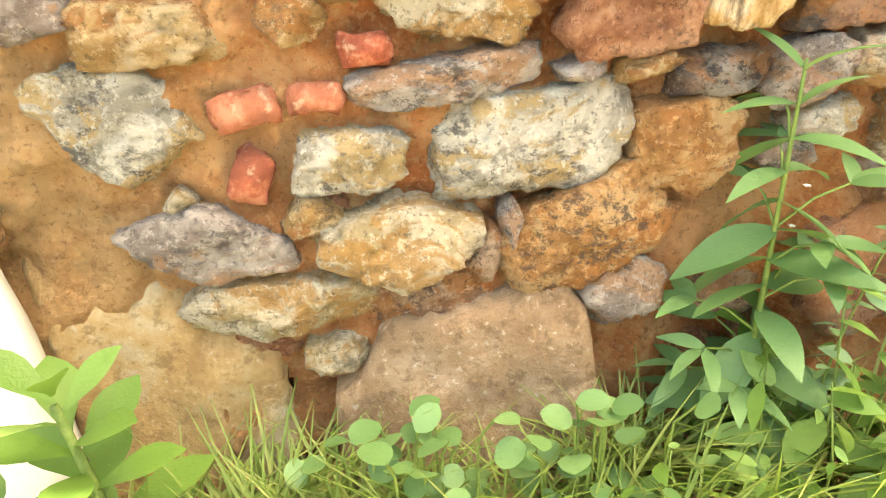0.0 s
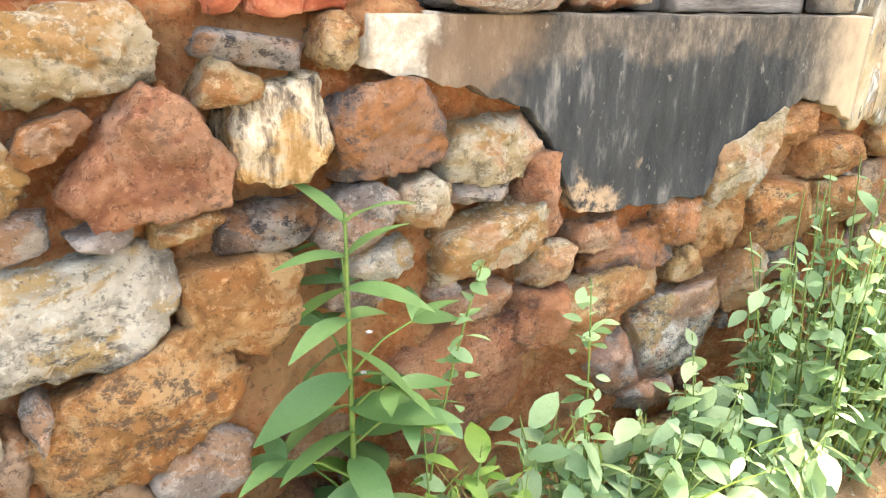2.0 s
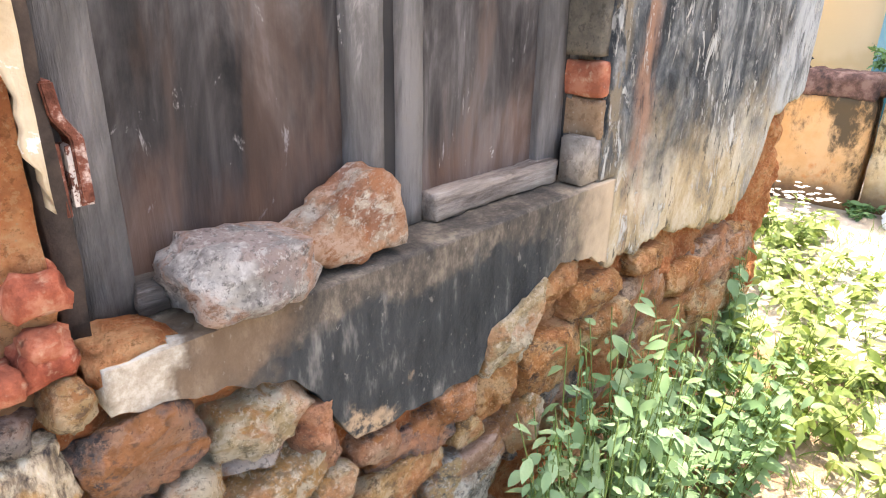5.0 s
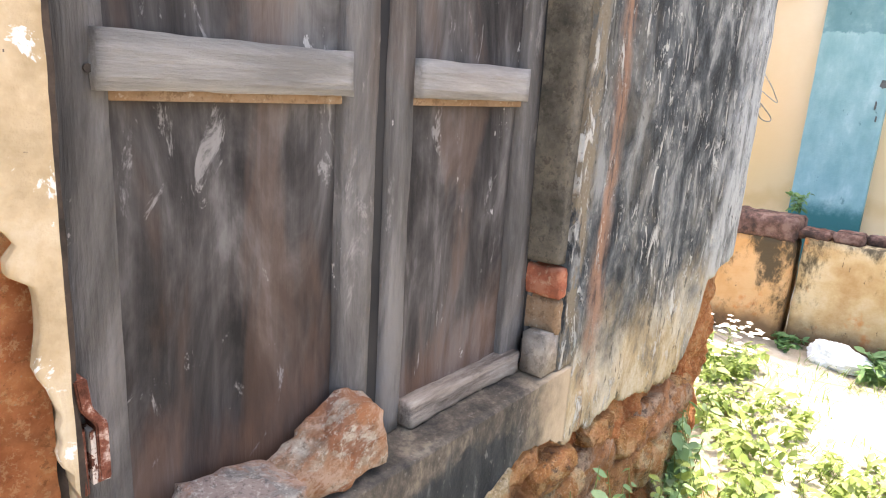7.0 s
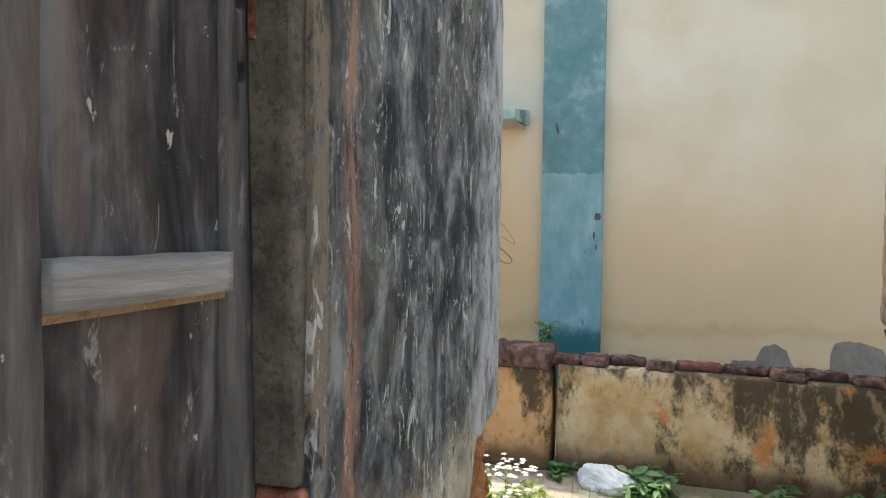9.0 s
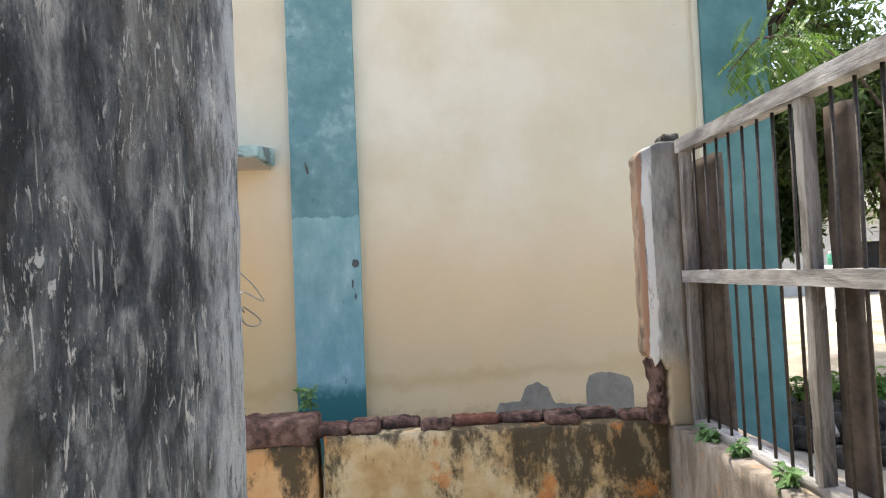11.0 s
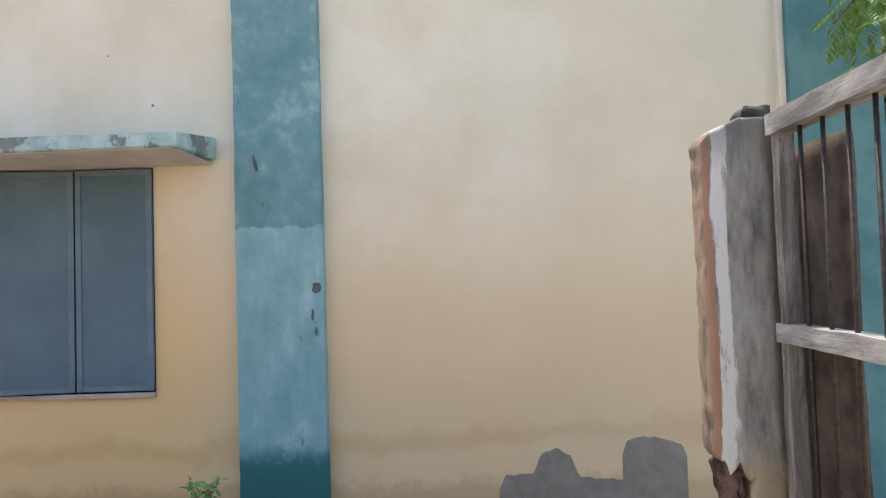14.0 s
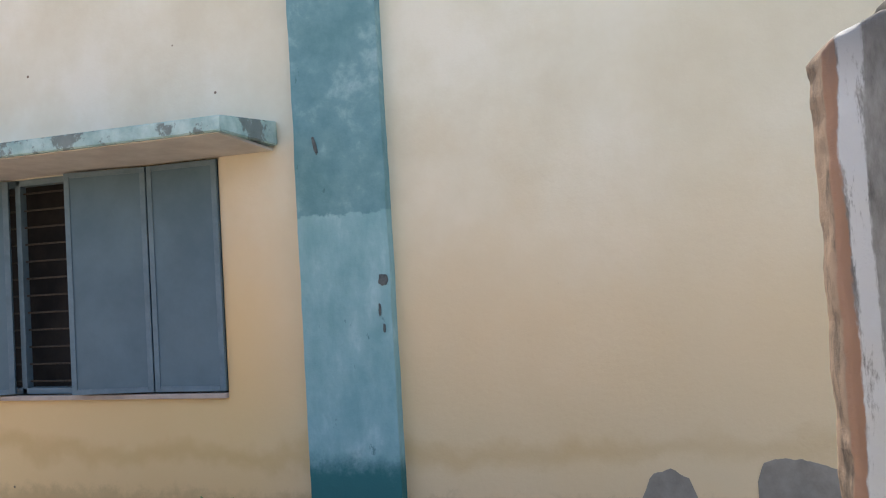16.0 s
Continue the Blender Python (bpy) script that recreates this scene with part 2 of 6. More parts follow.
def mould_plaster():
    """Old lime plaster with black mould runs, pale at the corner and ochre at its foot."""
    k = Mat("mouldy_lime_plaster", 0.88, spec=0.25)
    blot = k.noise(8, 9, 0.72, k.stretch(1, 1, 0.6), 0.5)
    drip = k.noise(19, 7, 0.72, k.stretch(1, 1, 0.16), 0.3)
    runs = k.math("ADD", k.math("MULTIPLY", blot, 0.78), k.math("MULTIPLY", drip, 0.22))
    col = k.ramp(runs, [(0.41, (0.020, 0.024, 0.029)), (0.47, (0.046, 0.054, 0.062)), (0.53, (0.105, 0.115, 0.122)), (0.60, (0.25, 0.26, 0.262))])
    wob = k.math("MULTIPLY", k.math("SUBTRACT", k.noise(5, 6, 0.65), 0.5), 0.75)
    xx, zz = k.math("ADD", k.x, wob), k.math("ADD", k.z, wob)
    col = k.mix(k.math("MULTIPLY", k.step(k.noise(3.2, 6, 0.7, k.stretch(1, 1, 0.5)), 0.50, 0.62), 0.38), col, (0.165, 0.148, 0.118))
    foot = k.math("MULTIPLY", k.step(zz, 1.04, 0.68), 0.85)
    low = k.ramp(k.noise(7, 9, 0.74, k.stretch(0.55, 1, 0.4), 0.3), [(0.38, (0.19, 0.165, 0.13)), (0.47, (0.50, 0.38, 0.22)), (0.58, (0.68, 0.60, 0.46))])
    col = k.mix(foot, col, low)
    edge = k.step(k.math("ADD", xx, k.math("MULTIPLY", k.z, -0.10)), 2.42, 2.74)
    col = k.mix(k.math("MULTIPLY", edge, k.step(k.noise(14, 7, 0.75, k.stretch(1, 1, 0.4)), 0.36, 0.56, 0.15, 0.75)), col, (0.52, 0.55, 0.57))
    red = k.band(k.math("ADD", k.x, k.math("MULTIPLY", wob, 0.18)), 1.76, 1.82, 0.03)
    col = k.mix(k.math("MULTIPLY", k.math("MULTIPLY", red, k.step(drip, 0.40, 0.58)), 0.8), col, (0.34, 0.19, 0.125))
    peel = k.band(k.math("ADD", k.x, k.math("MULTIPLY", wob, 0.10)), 1.60, 1.70, 0.02)
    col = k.mix(k.math("MULTIPLY", peel, k.step(k.noise(20, 6, 0.7, k.stretch(1, 1, 0.5)), 0.45, 0.55)), col, (0.20, 0.168, 0.125))
    patchy = k.step(k.noise(4.5, 4, 0.6, k.stretch(1, 1, 0.6)), 0.42, 0.56)
    flakes = k.math("MULTIPLY", k.step(k.noise(24, 7, 0.72, k.stretch(1, 1, 0.36), 0.9), 0.560, 0.590), patchy)
    col = k.mix(k.math("MULTIPLY", flakes, 0.85), col, (0.56, 0.56, 0.54))
    specks = k.math("MULTIPLY", k.step(k.noise(64, 6, 0.75, k.stretch(1, 1, 0.4)), 0.60, 0.64), patchy)
    col = k.mix(k.math("MULTIPLY", specks, 0.5), col, (0.62, 0.615, 0.59))
    pits = k.step(k.noise(34, 6, 0.7, k.stretch(1, 1, 0.3), 0.4), 0.40, 0.36)
    col = k.mix(k.math("MULTIPLY", pits, 0.7), col, (0.016, 0.018, 0.021))
    k.colour(col).bump(k.math("ADD", k.noise(40, 8, 0.75), k.math("MULTIPLY", flakes, 0.8)), 0.010, 1.0)
    return k.m


MOULD = mould_plaster()


def cream_flaked():
    k = Mat("flaking_cream_limewash", 0.9, spec=0.2)
    col = k.ramp(k.noise(6, 6, 0.65), [(0.38, (0.33, 0.25, 0.15)), (0.5, (0.46, 0.36, 0.235)), (0.62, (0.54, 0.46, 0.34))])
    col = k.mix(k.step(k.noise(22, 5, 0.7, None, 0.4), 0.60, 0.65), col, (0.66, 0.66, 0.64))
    col = k.mix(k.step(k.noise(60, 4, 0.7), 0.68, 0.72), col, (0.10, 0.08, 0.07))
    k.colour(col).bump(k.noise(40, 6, 0.7), 0.005, 0.8)
    return k.m


CREAM_OLD = cream_flaked()


def render_mat(name, a, b, c, grit=(0.66, 0.60, 0.52)):
    k = Mat(name, 0.92, spec=0.2)
    col = k.ramp(k.noise(10, 8, 0.72), [(0.38, a), (0.5, b), (0.62, c)])
    col = k.mix(k.math("MULTIPLY", k.step(k.noise(90, 3), 0.62, 0.7), 0.4), col, grit)
    col = k.mix(k.math("MULTIPLY", k.step(k.noise(45, 6, 0.75), 0.48, 0.40), 0.5), col, tuple(0.55 * v for v in a))
    k.colour(col).bump(k.math("ADD", k.noise(18, 9, 0.76), k.math("MULTIPLY", k.noise(120, 3), 0.2)), 0.016, 1.0)
    return k.m


EARTH_RENDER = render_mat("brown_earth_render", (0.27, 0.17, 0.10), (0.34, 0.225, 0.14), (0.40, 0.29, 0.20))
PALE_RENDER = render_mat("pale_cement_render", (0.37, 0.23, 0.11), (0.47, 0.32, 0.16), (0.52, 0.42, 0.28))
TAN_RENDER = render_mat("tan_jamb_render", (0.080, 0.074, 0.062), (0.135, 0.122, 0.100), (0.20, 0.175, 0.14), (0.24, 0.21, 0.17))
GREY_CEMENT = render_mat("grey_cement", (0.30, 0.26, 0.22), (0.41, 0.36, 0.31), (0.50, 0.45, 0.39))


def wood(name, a, b, c, along="z", stain=0.5):
    k = Mat(name, 0.78, spec=0.25)
    st = {"z": (1, 1, 0.06), "x": (0.06, 1, 1), "y": (1, 0.06, 1)}[along]
    v = k.stretch(*st)
    g = k.noise(60, 8, 0.75, v, 0.4)
    soft = k.stretch(*[max(s, 0.25) for s in st])
    cloud = k.noise(7, 7, 0.7, soft, 0.9)
    col = k.ramp(k.math("ADD", k.math("MULTIPLY", g, 0.3), k.math("MULTIPLY", cloud, 0.7)), [(0.40, a), (0.5, b), (0.59, c)])
    col = k.mix(k.math("MULTIPLY", k.step(k.noise(5.5, 6, 0.65, soft, 0.7), 0.50, 0.62), stain), col, (0.20, 0.105, 0.065))
    col = k.mix(k.math("MULTIPLY", k.step(k.noise(9, 7, 0.75, soft, 0.5), 0.58, 0.66), 0.5), col, (0.46, 0.43, 0.42))
    col = k.mix(k.step(k.noise(16, 6, 0.7, k.stretch(1, 1, 0.5)), 0.665, 0.69), col, (0.50, 0.47, 0.45))
    k.colour(col).bump(k.math("ADD", g, k.math("MULTIPLY", k.noise(200, 4, 0.7, v), 0.5)), 0.008, 1.0)
    return k.m


def panel_wood():
    """Stained board, blotched black and chalky grey, rust-brown towards the sill."""
    k = Mat("blotched_panel_wood", 0.8, spec=0.2)
    v, soft = k.stretch(1, 1, 0.06), k.stretch(1, 1, 0.28)
    g = k.noise(45, 7, 0.7, v, 0.3)
    cloud = k.noise(8, 6, 0.62, soft, 0.8)
    col = k.ramp(k.math("ADD", k.math("MULTIPLY", g, 0.2), k.math("MULTIPLY", cloud, 0.8)), [(0.38, (0.014, 0.0135, 0.014)), (0.47, (0.036, 0.033, 0.033)), (0.54, (0.068, 0.063, 0.062)), (0.64, (0.145, 0.138, 0.136))])
    col = k.mix(k.math("MULTIPLY", k.step(k.noise(5, 5, 0.6, soft, 0.6), 0.50, 0.62), 0.35), col, (0.14, 0.085, 0.06))
    wob = k.math("MULTIPLY", k.math("SUBTRACT", k.noise(9, 5, 0.6, soft), 0.5), 0.6)
    col = k.mix(k.math("MULTIPLY", k.step(k.math("ADD", k.z, wob), 1.05, 0.88), 0.4), col, (0.17, 0.09, 0.058))
    col = k.mix(k.math("MULTIPLY", k.step(k.noise(15, 7, 0.72, k.stretch(1, 1, 0.35), 0.9), 0.60, 0.66), 0.45), col, (0.40, 0.385, 0.38))
    col = k.mix(k.math("MULTIPLY", k.step(k.noise(17, 6, 0.7, k.stretch(1, 1, 0.55), 0.5), 0.67, 0.69), 0.8), col, (0.42, 0.405, 0.39))
    k.colour(col).bump(k.math("ADD", g, k.math("MULTIPLY", k.noise(160, 4, 0.7, v), 0.3)), 0.005, 0.8)
    return k.m


PANEL_WOOD = panel_wood()
STILE_WOOD = wood("grey_weathered_stile_wood", (0.082, 0.078, 0.077), (0.136, 0.129, 0.127), (0.20, 0.191, 0.188), stain=0.15)
RAIL_WOOD = wood("silver_weathered_rail_wood", (0.19, 0.184, 0.18), (0.28, 0.272, 0.268), (0.39, 0.38, 0.375), "x", 0.10)
SPLIT_WOOD = wood("bleached_split_wood", (0.12, 0.10, 0.085), (0.34, 0.29, 0.25), (0.50, 0.45, 0.40), "x", 0.1)
BLACK_WOOD = wood("rotten_dark_wood", (0.05, 0.045, 0.042), (0.11, 0.098, 0.09), (0.19, 0.17, 0.16), "x", 0.3)
FENCE_X = wood("white_washed_fence_timber", (0.19, 0.18, 0.175), (0.38, 0.37, 0.36), (0.56, 0.55, 0.54), "x", 0.1)
FENCE_Z = wood("white_washed_upright_timber", (0.12, 0.105, 0.095), (0.26, 0.24, 0.22), (0.44, 0.42, 0.40), "z", 0.1)



def rust_mat():
    k = Mat("rusted_iron", 0.8, 0.3)
    k.colour(k.ramp(k.noise(40, 5, 0.7), [(0.38, (0.09, 0.03, 0.018)), (0.54, (0.20, 0.07, 0.045)), (0.64, (0.52, 0.40, 0.35))])).bump(k.noise(150, 4), 0.003)
    return k.m


RUST = rust_mat()


def flaked_iron():
    k = Mat("white_paint_flaking_off_rust", 0.75, 0.0)
    col = k.ramp(k.noise(30, 5, 0.7), [(0.38, (0.10, 0.035, 0.022)), (0.6, (0.24, 0.09, 0.06))])
    col = k.mix(k.step(k.noise(55, 6, 0.7, k.stretch(1, 1, 0.6)), 0.46, 0.50), col, (0.62, 0.56, 0.52))
    k.colour(col).bump(k.noise(120, 4), 0.003)
    return k.m


FLAKED_IRON = flaked_iron()


def plain(name, a, b, scale=20, rough=0.7, metal=0.0, bump=0.002):
    k = Mat(name, rough, metal)
    k.colour(k.ramp(k.noise(scale, 5, 0.65), [(0.35, a), (0.65, b)])).bump(k.noise(scale * 5, 4), bump, 0.6)
    return k.m


BROWN_BOARD = plain("dark_brown_board", (0.045, 0.033, 0.026), (0.12, 0.092, 0.072), 7, 0.85)
IRON = plain("dark_iron_bar", (0.035, 0.03, 0.028), (0.08, 0.065, 0.055), 60, 0.55, 0.4)
WIRE = plain("grey_electric_wire", (0.10, 0.095, 0.09), (0.20, 0.19, 0.18), 40, 0.5)
WIRE_PALE = plain("pale_bent_wire", (0.20, 0.19, 0.18), (0.36, 0.35, 0.33), 40, 0.5)
STEM = plain("green_stem", (0.10, 0.16, 0.035), (0.17, 0.24, 0.06), 60, 0.6)
BARK = plain("grey_brown_bark", (0.06, 0.045, 0.035), (0.16, 0.125, 0.095), 12, 0.95, bump=0.02)
PLASTIC = plain("white_crumpled_plastic", (0.60, 0.63, 0.66), (0.80, 0.82, 0.84), 25, 0.35)
BACK_WALL = plain("distant_whitewash", (0.52, 0.50, 0.47), (0.68, 0.66, 0.62), 1.5, 0.9)
# Near-black that stands in for shade in joints, holes and openings.
SHADE_BLACK = plain("near_black_shade", (0.015, 0.015, 0.017), (0.035, 0.033, 0.032), 3, 0.9)
TANK_GREEN = plain("green_plastic", (0.05, 0.26, 0.17), (0.09, 0.36, 0.24), 6, 0.5)


def leaf_mat(name, a, b, c):
    k = Mat(name, 0.5, spec=0.4)
    r = k.math("ADD", k.math("MULTIPLY", k.island(), 0.55), k.math("MULTIPLY", k.rand(), 0.45))
    col = k.ramp(r, [(0.1, a), (0.5, b), (0.95, c)])
    col = k.mix(k.math("MULTIPLY", k.step(k.noise(70, 4), 0.5, 0.7), 0.3), col, a)
    k.colour(col).bump(k.noise(220, 3), 0.002, 0.5)
    k.b.inputs["Transmission Weight"].default_value = 0.0
    tr = k.t.nodes.new("ShaderNodeBsdfTranslucent")
    k.put(tr.inputs["Color"], k.mix(0.4, col, (0.22, 0.36, 0.06)))
    mx = k.t.nodes.new("ShaderNodeMixShader")
    mx.inputs[0].default_value = 0.3
    k.t.links.new(k.b.outputs[0], mx.inputs[1])
    k.t.links.new(tr.outputs[0], mx.inputs[2])
    k.t.links.new(mx.outputs[0], k.t.nodes["Material Output"].inputs[0])
    return k.m


LEAF_TALL = leaf_mat("tall_weed_leaf", (0.085, 0.18, 0.065), (0.14, 0.265, 0.10), (0.23, 0.37, 0.17))
LEAF_BUSH = leaf_mat("bush_leaf", (0.15, 0.27, 0.125), (0.25, 0.39, 0.20), (0.40, 0.53, 0.34))
LEAF_BROAD = leaf_mat("broad_fresh_leaf", (0.085, 0.175, 0.035), (0.135, 0.25, 0.05), (0.22, 0.35, 0.10))
GRASS = leaf_mat("grass_blade", (0.10, 0.17, 0.03), (0.17, 0.25, 0.05), (0.30, 0.33, 0.11))
WEED_SUN = leaf_mat("sunlit_weed_leaf", (0.15, 0.23, 0.05), (0.25, 0.33, 0.09), (0.40, 0.44, 0.17))
# Leaf green darkened to give the shade inside the dense crowns.
SHADED_LEAF = leaf_mat("shaded_tree_leaf", (0.02, 0.035, 0.012), (0.04, 0.065, 0.02), (0.075, 0.11, 0.035))
TREE_LEAF = leaf_mat("tree_leaf", (0.05, 0.095, 0.025), (0.10, 0.165, 0.04), (0.20, 0.27, 0.07))
PETAL = plain("white_petal", (0.70, 0.68, 0.62), (0.82, 0.80, 0.76), 40, 0.6)


def ground_mat():
    k = Mat("dusty_yard_ground", 0.95, spec=0.15)
    col = k.ramp(k.noise(1.3, 8, 0.65), [(0.36, (0.33, 0.28, 0.21)), (0.5, (0.44, 0.39, 0.32)), (0.62, (0.54, 0.50, 0.43))])
    near = k.math("MULTIPLY", k.step(k.math("ADD", k.y, k.math("MULTIPLY", k.noise(4, 4), 0.5)), 0.55, 0.85), k.step(k.x, 3.2, 2.7))
    col = k.mix(k.math("MULTIPLY", near, 0.85), col, (0.33, 0.19, 0.09))
    crack = k.step(k.voronoi(1.1, "DISTANCE_TO_EDGE", k.stretch(1, 1, 0)), 0.012, 0.003)
    yard = k.math("MULTIPLY", k.step(k.x, 3.0, 3.6), k.step(k.x, 5.4, 5.2))
    col = k.mix(k.math("MULTIPLY", k.math("MULTIPLY", crack, yard), 0.7), col, (0.20, 0.16, 0.12))
    col = k.mix(k.math("MULTIPLY", k.step(k.voronoi(38), 0.2, 0.08), 0.5), col, (0.58, 0.52, 0.45))
    # Darker brown band along the low wall.
    foot_band = k.math("MULTIPLY", k.band(k.x, 4.75, 5.3, 0.12), 0.6)
    col = k.mix(foot_band, col, (0.22, 0.17, 0.10))
    k.colour(col).bump(k.math("ADD", k.noise(9, 7, 0.7), k.math("MULTIPLY", k.noise(90, 4), 0.3)), 0.03, 0.8)
    return k.m


GROUND = ground_mat()


def cream_paint():
    """Cream distemper of the tall building, yellower and water-marked towards its foot."""
    k = Mat("cream_distemper", 0.85, spec=0.25)
    col = k.ramp(k.noise(1.4, 6, 0.6), [(0.36, (0.67, 0.635, 0.505)), (0.5, (0.715, 0.69, 0.565)), (0.62, (0.76, 0.74, 0.63))])
    wob = k.math("MULTIPLY", k.math("SUBTRACT", k.noise(2.2, 5), 0.5), 0.5)
    zz = k.math("ADD", k.z, wob)
    col = k.mix(k.math("MULTIPLY", k.step(zz, 2.9, 0.9), 0.8), col, (0.79, 0.565, 0.31))
    col = k.mix(k.math("MULTIPLY", k.math("MULTIPLY", k.step(k.y, 1.25, 1.9), k.step(zz, 2.65, 1.3)), 0.5), col, (0.80, 0.53, 0.21))
    col = k.mix(k.math("MULTIPLY", k.band(zz, 0.68, 0.80, 0.06), 0.4), col, (0.60, 0.38, 0.15))
    col = k.mix(k.math("MULTIPLY", k.step(k.math("ADD", k.z, k.math("MULTIPLY", k.noise(9, 7, 0.75), 0.3)), 0.68, 0.56), 0.45), col, (0.42, 0.29, 0.15))
    # Duller and greener towards the fence: tree shade put into the paint.
    col = k.mix(k.math("MULTIPLY", k.math("MULTIPLY", k.step(k.y, -0.05, -0.9), k.band(zz, 0.5, 5.0, 0.3)), 0.30), col, (0.56, 0.50, 0.36))
    col = k.mix(k.step(k.voronoi(3.1), 0.035, 0.02), col, (0.20, 0.15, 0.10))
    k.colour(col).bump(k.math("ADD", k.noise(30, 6, 0.7), k.math("MULTIPLY", k.noise(3, 3), 2.0)), 0.003, 0.6)
    return k.m


CREAM = cream_paint()


def teal_paint():
    k = Mat("teal_distemper", 0.8, spec=0.25)
    wob = k.math("MULTIPLY", k.math("SUBTRACT", k.noise(14, 5, 0.65), 0.5), 0.10)
    zz = k.math("ADD", k.z, wob)
    up = k.ramp(k.noise(5, 6, 0.65), [(0.35, (0.115, 0.255, 0.285)), (0.55, (0.165, 0.318, 0.35)), (0.72, (0.31, 0.48, 0.51))])
    lo = k.ramp(k.noise(6, 6, 0.65, k.stretch(1, 1, 0.5)), [(0.35, (0.19, 0.37, 0.40)), (0.55, (0.255, 0.445, 0.476)), (0.72, (0.385, 0.56, 0.59))])
    col = k.mix(k.step(zz, 2.07, 2.055), up, lo)
    col = k.mix(k.step(k.math("ADD", k.z, k.math("MULTIPLY", wob, 2.0)), 0.78, 0.60), col, (0.035, 0.155, 0.165))
    col = k.mix(k.math("MULTIPLY", k.step(k.noise(18, 5, 0.7, k.stretch(1, 1, 0.4)), 0.66, 0.70), 0.7), col, (0.07, 0.17, 0.19))
    k.colour(col).bump(k.noise(40, 6, 0.7), 0.004, 0.6)
    return k.m


TEAL = teal_paint()
# Teal darkened for the tree shade that falls on the corner pilaster.
TEAL_SHADED = plain("shaded_teal_distemper", (0.070, 0.185, 0.195), (0.115, 0.255, 0.265), 3.5, 0.8, 0.0, 0.004)


def canopy_paint():
    k = Mat("pale_teal_canopy_edge", 0.85)
    col = k.ramp(k.noise(6, 6, 0.65), [(0.35, (0.25, 0.40, 0.40)), (0.55, (0.40, 0.56, 0.55)), (0.7, (0.52, 0.66, 0.65))])
    col = k.mix(k.math("MULTIPLY", k.step(k.noise(4.5, 7, 0.7), 0.53, 0.58), 0.75), col, (0.11, 0.12, 0.115))
    k.colour(col).bump(k.noise(40, 5), 0.004)
    return k.m


CANOPY_EDGE = canopy_paint()
CANOPY_UNDER = plain("grey_pink_soffit", (0.46, 0.43, 0.40), (0.56, 0.53, 0.49), 6, 0.9)
SHUTTER = plain("blue_grey_sheet_metal", (0.080, 0.145, 0.190), (0.110, 0.185, 0.235), 2.5, 0.45, 0.0, 0.001)
SHUTTER_EDGE = plain("blue_grey_metal_frame", (0.105, 0.17, 0.215), (0.15, 0.225, 0.28), 8, 0.5)


def low_wall_mat():
    """Cream wall blackened from its top, orange where the wash has gone, dark at its foot."""
    k = Mat("stained_cream_low_wall", 0.9, spec=0.2)
    base = k.ramp(k.noise(4, 6, 0.65), [(0.36, (0.44, 0.28, 0.13)), (0.5, (0.55, 0.40, 0.22)), (0.62, (0.62, 0.50, 0.32))])
    n1 = k.noise(3.6, 9, 0.74, k.stretch(1, 1, 0.6), 0.15)
    dark = k.math("ADD", n1, k.math("MULTIPLY", k.step(k.z, 0.20, 0.72), 0.085))
    pier = k.step(k.y, 0.965, 0.98)
    base = k.mix(k.math("MULTIPLY", pier, 0.6), base, (0.60, 0.30, 0.11))
    dark = k.math("ADD", dark, k.math("MULTIPLY", pier, 0.05))
    dark = k.math("ADD", dark, k.math("MULTIPLY", k.step(k.y, 0.5, -0.6), 0.115))
    col = k.mix(k.math("MULTIPLY", k.step(dark, 0.545, 0.67), 0.93), base, (0.055, 0.046, 0.030))
    col = k.mix(k.math("MULTIPLY", k.step(k.noise(11, 7, 0.7, k.stretch(1, 1, 0.5), 0.2), 0.52, 0.62), 0.38), col, base)
    col = k.mix(k.math("MULTIPLY", k.step(k.noise(5, 4, 0.6), 0.60, 0.70), 0.7), col, (0.56, 0.21, 0.06))
    foot = k.step(k.math("ADD", k.z, k.math("MULTIPLY", k.noise(7, 5), 0.2)), 0.30, 0.17)
    col = k.mix(k.math("MULTIPLY", foot, 0.8), col, (0.12, 0.07, 0.04))
    col = k.mix(k.step(k.noise(30, 6, 0.7, k.stretch(1, 1, 0.4)), 0.66, 0.70), col, (0.09, 0.07, 0.05))
    k.colour(col).bump(k.noise(35, 6, 0.7), 0.006, 0.8)
    return k.m


LOW_WALL = low_wall_mat()


def parapet_mat():
    k = Mat("grey_parapet_cement", 0.9, spec=0.2)
    col = k.ramp(k.noise(7, 7, 0.7, k.stretch(1, 1, 0.3)), [(0.3, (0.10, 0.085, 0.07)), (0.5, (0.26, 0.22, 0.185)), (0.7, (0.44, 0.39, 0.34))])
    col = k.mix(k.math("MULTIPLY", k.step(k.noise(9, 5), 0.56, 0.66), 0.5), col, (0.42, 0.27, 0.16))
    k.colour(col).bump(k.noise(50, 6, 0.7), 0.006, 0.8)
    return k.m


PARAPET = parapet_mat()


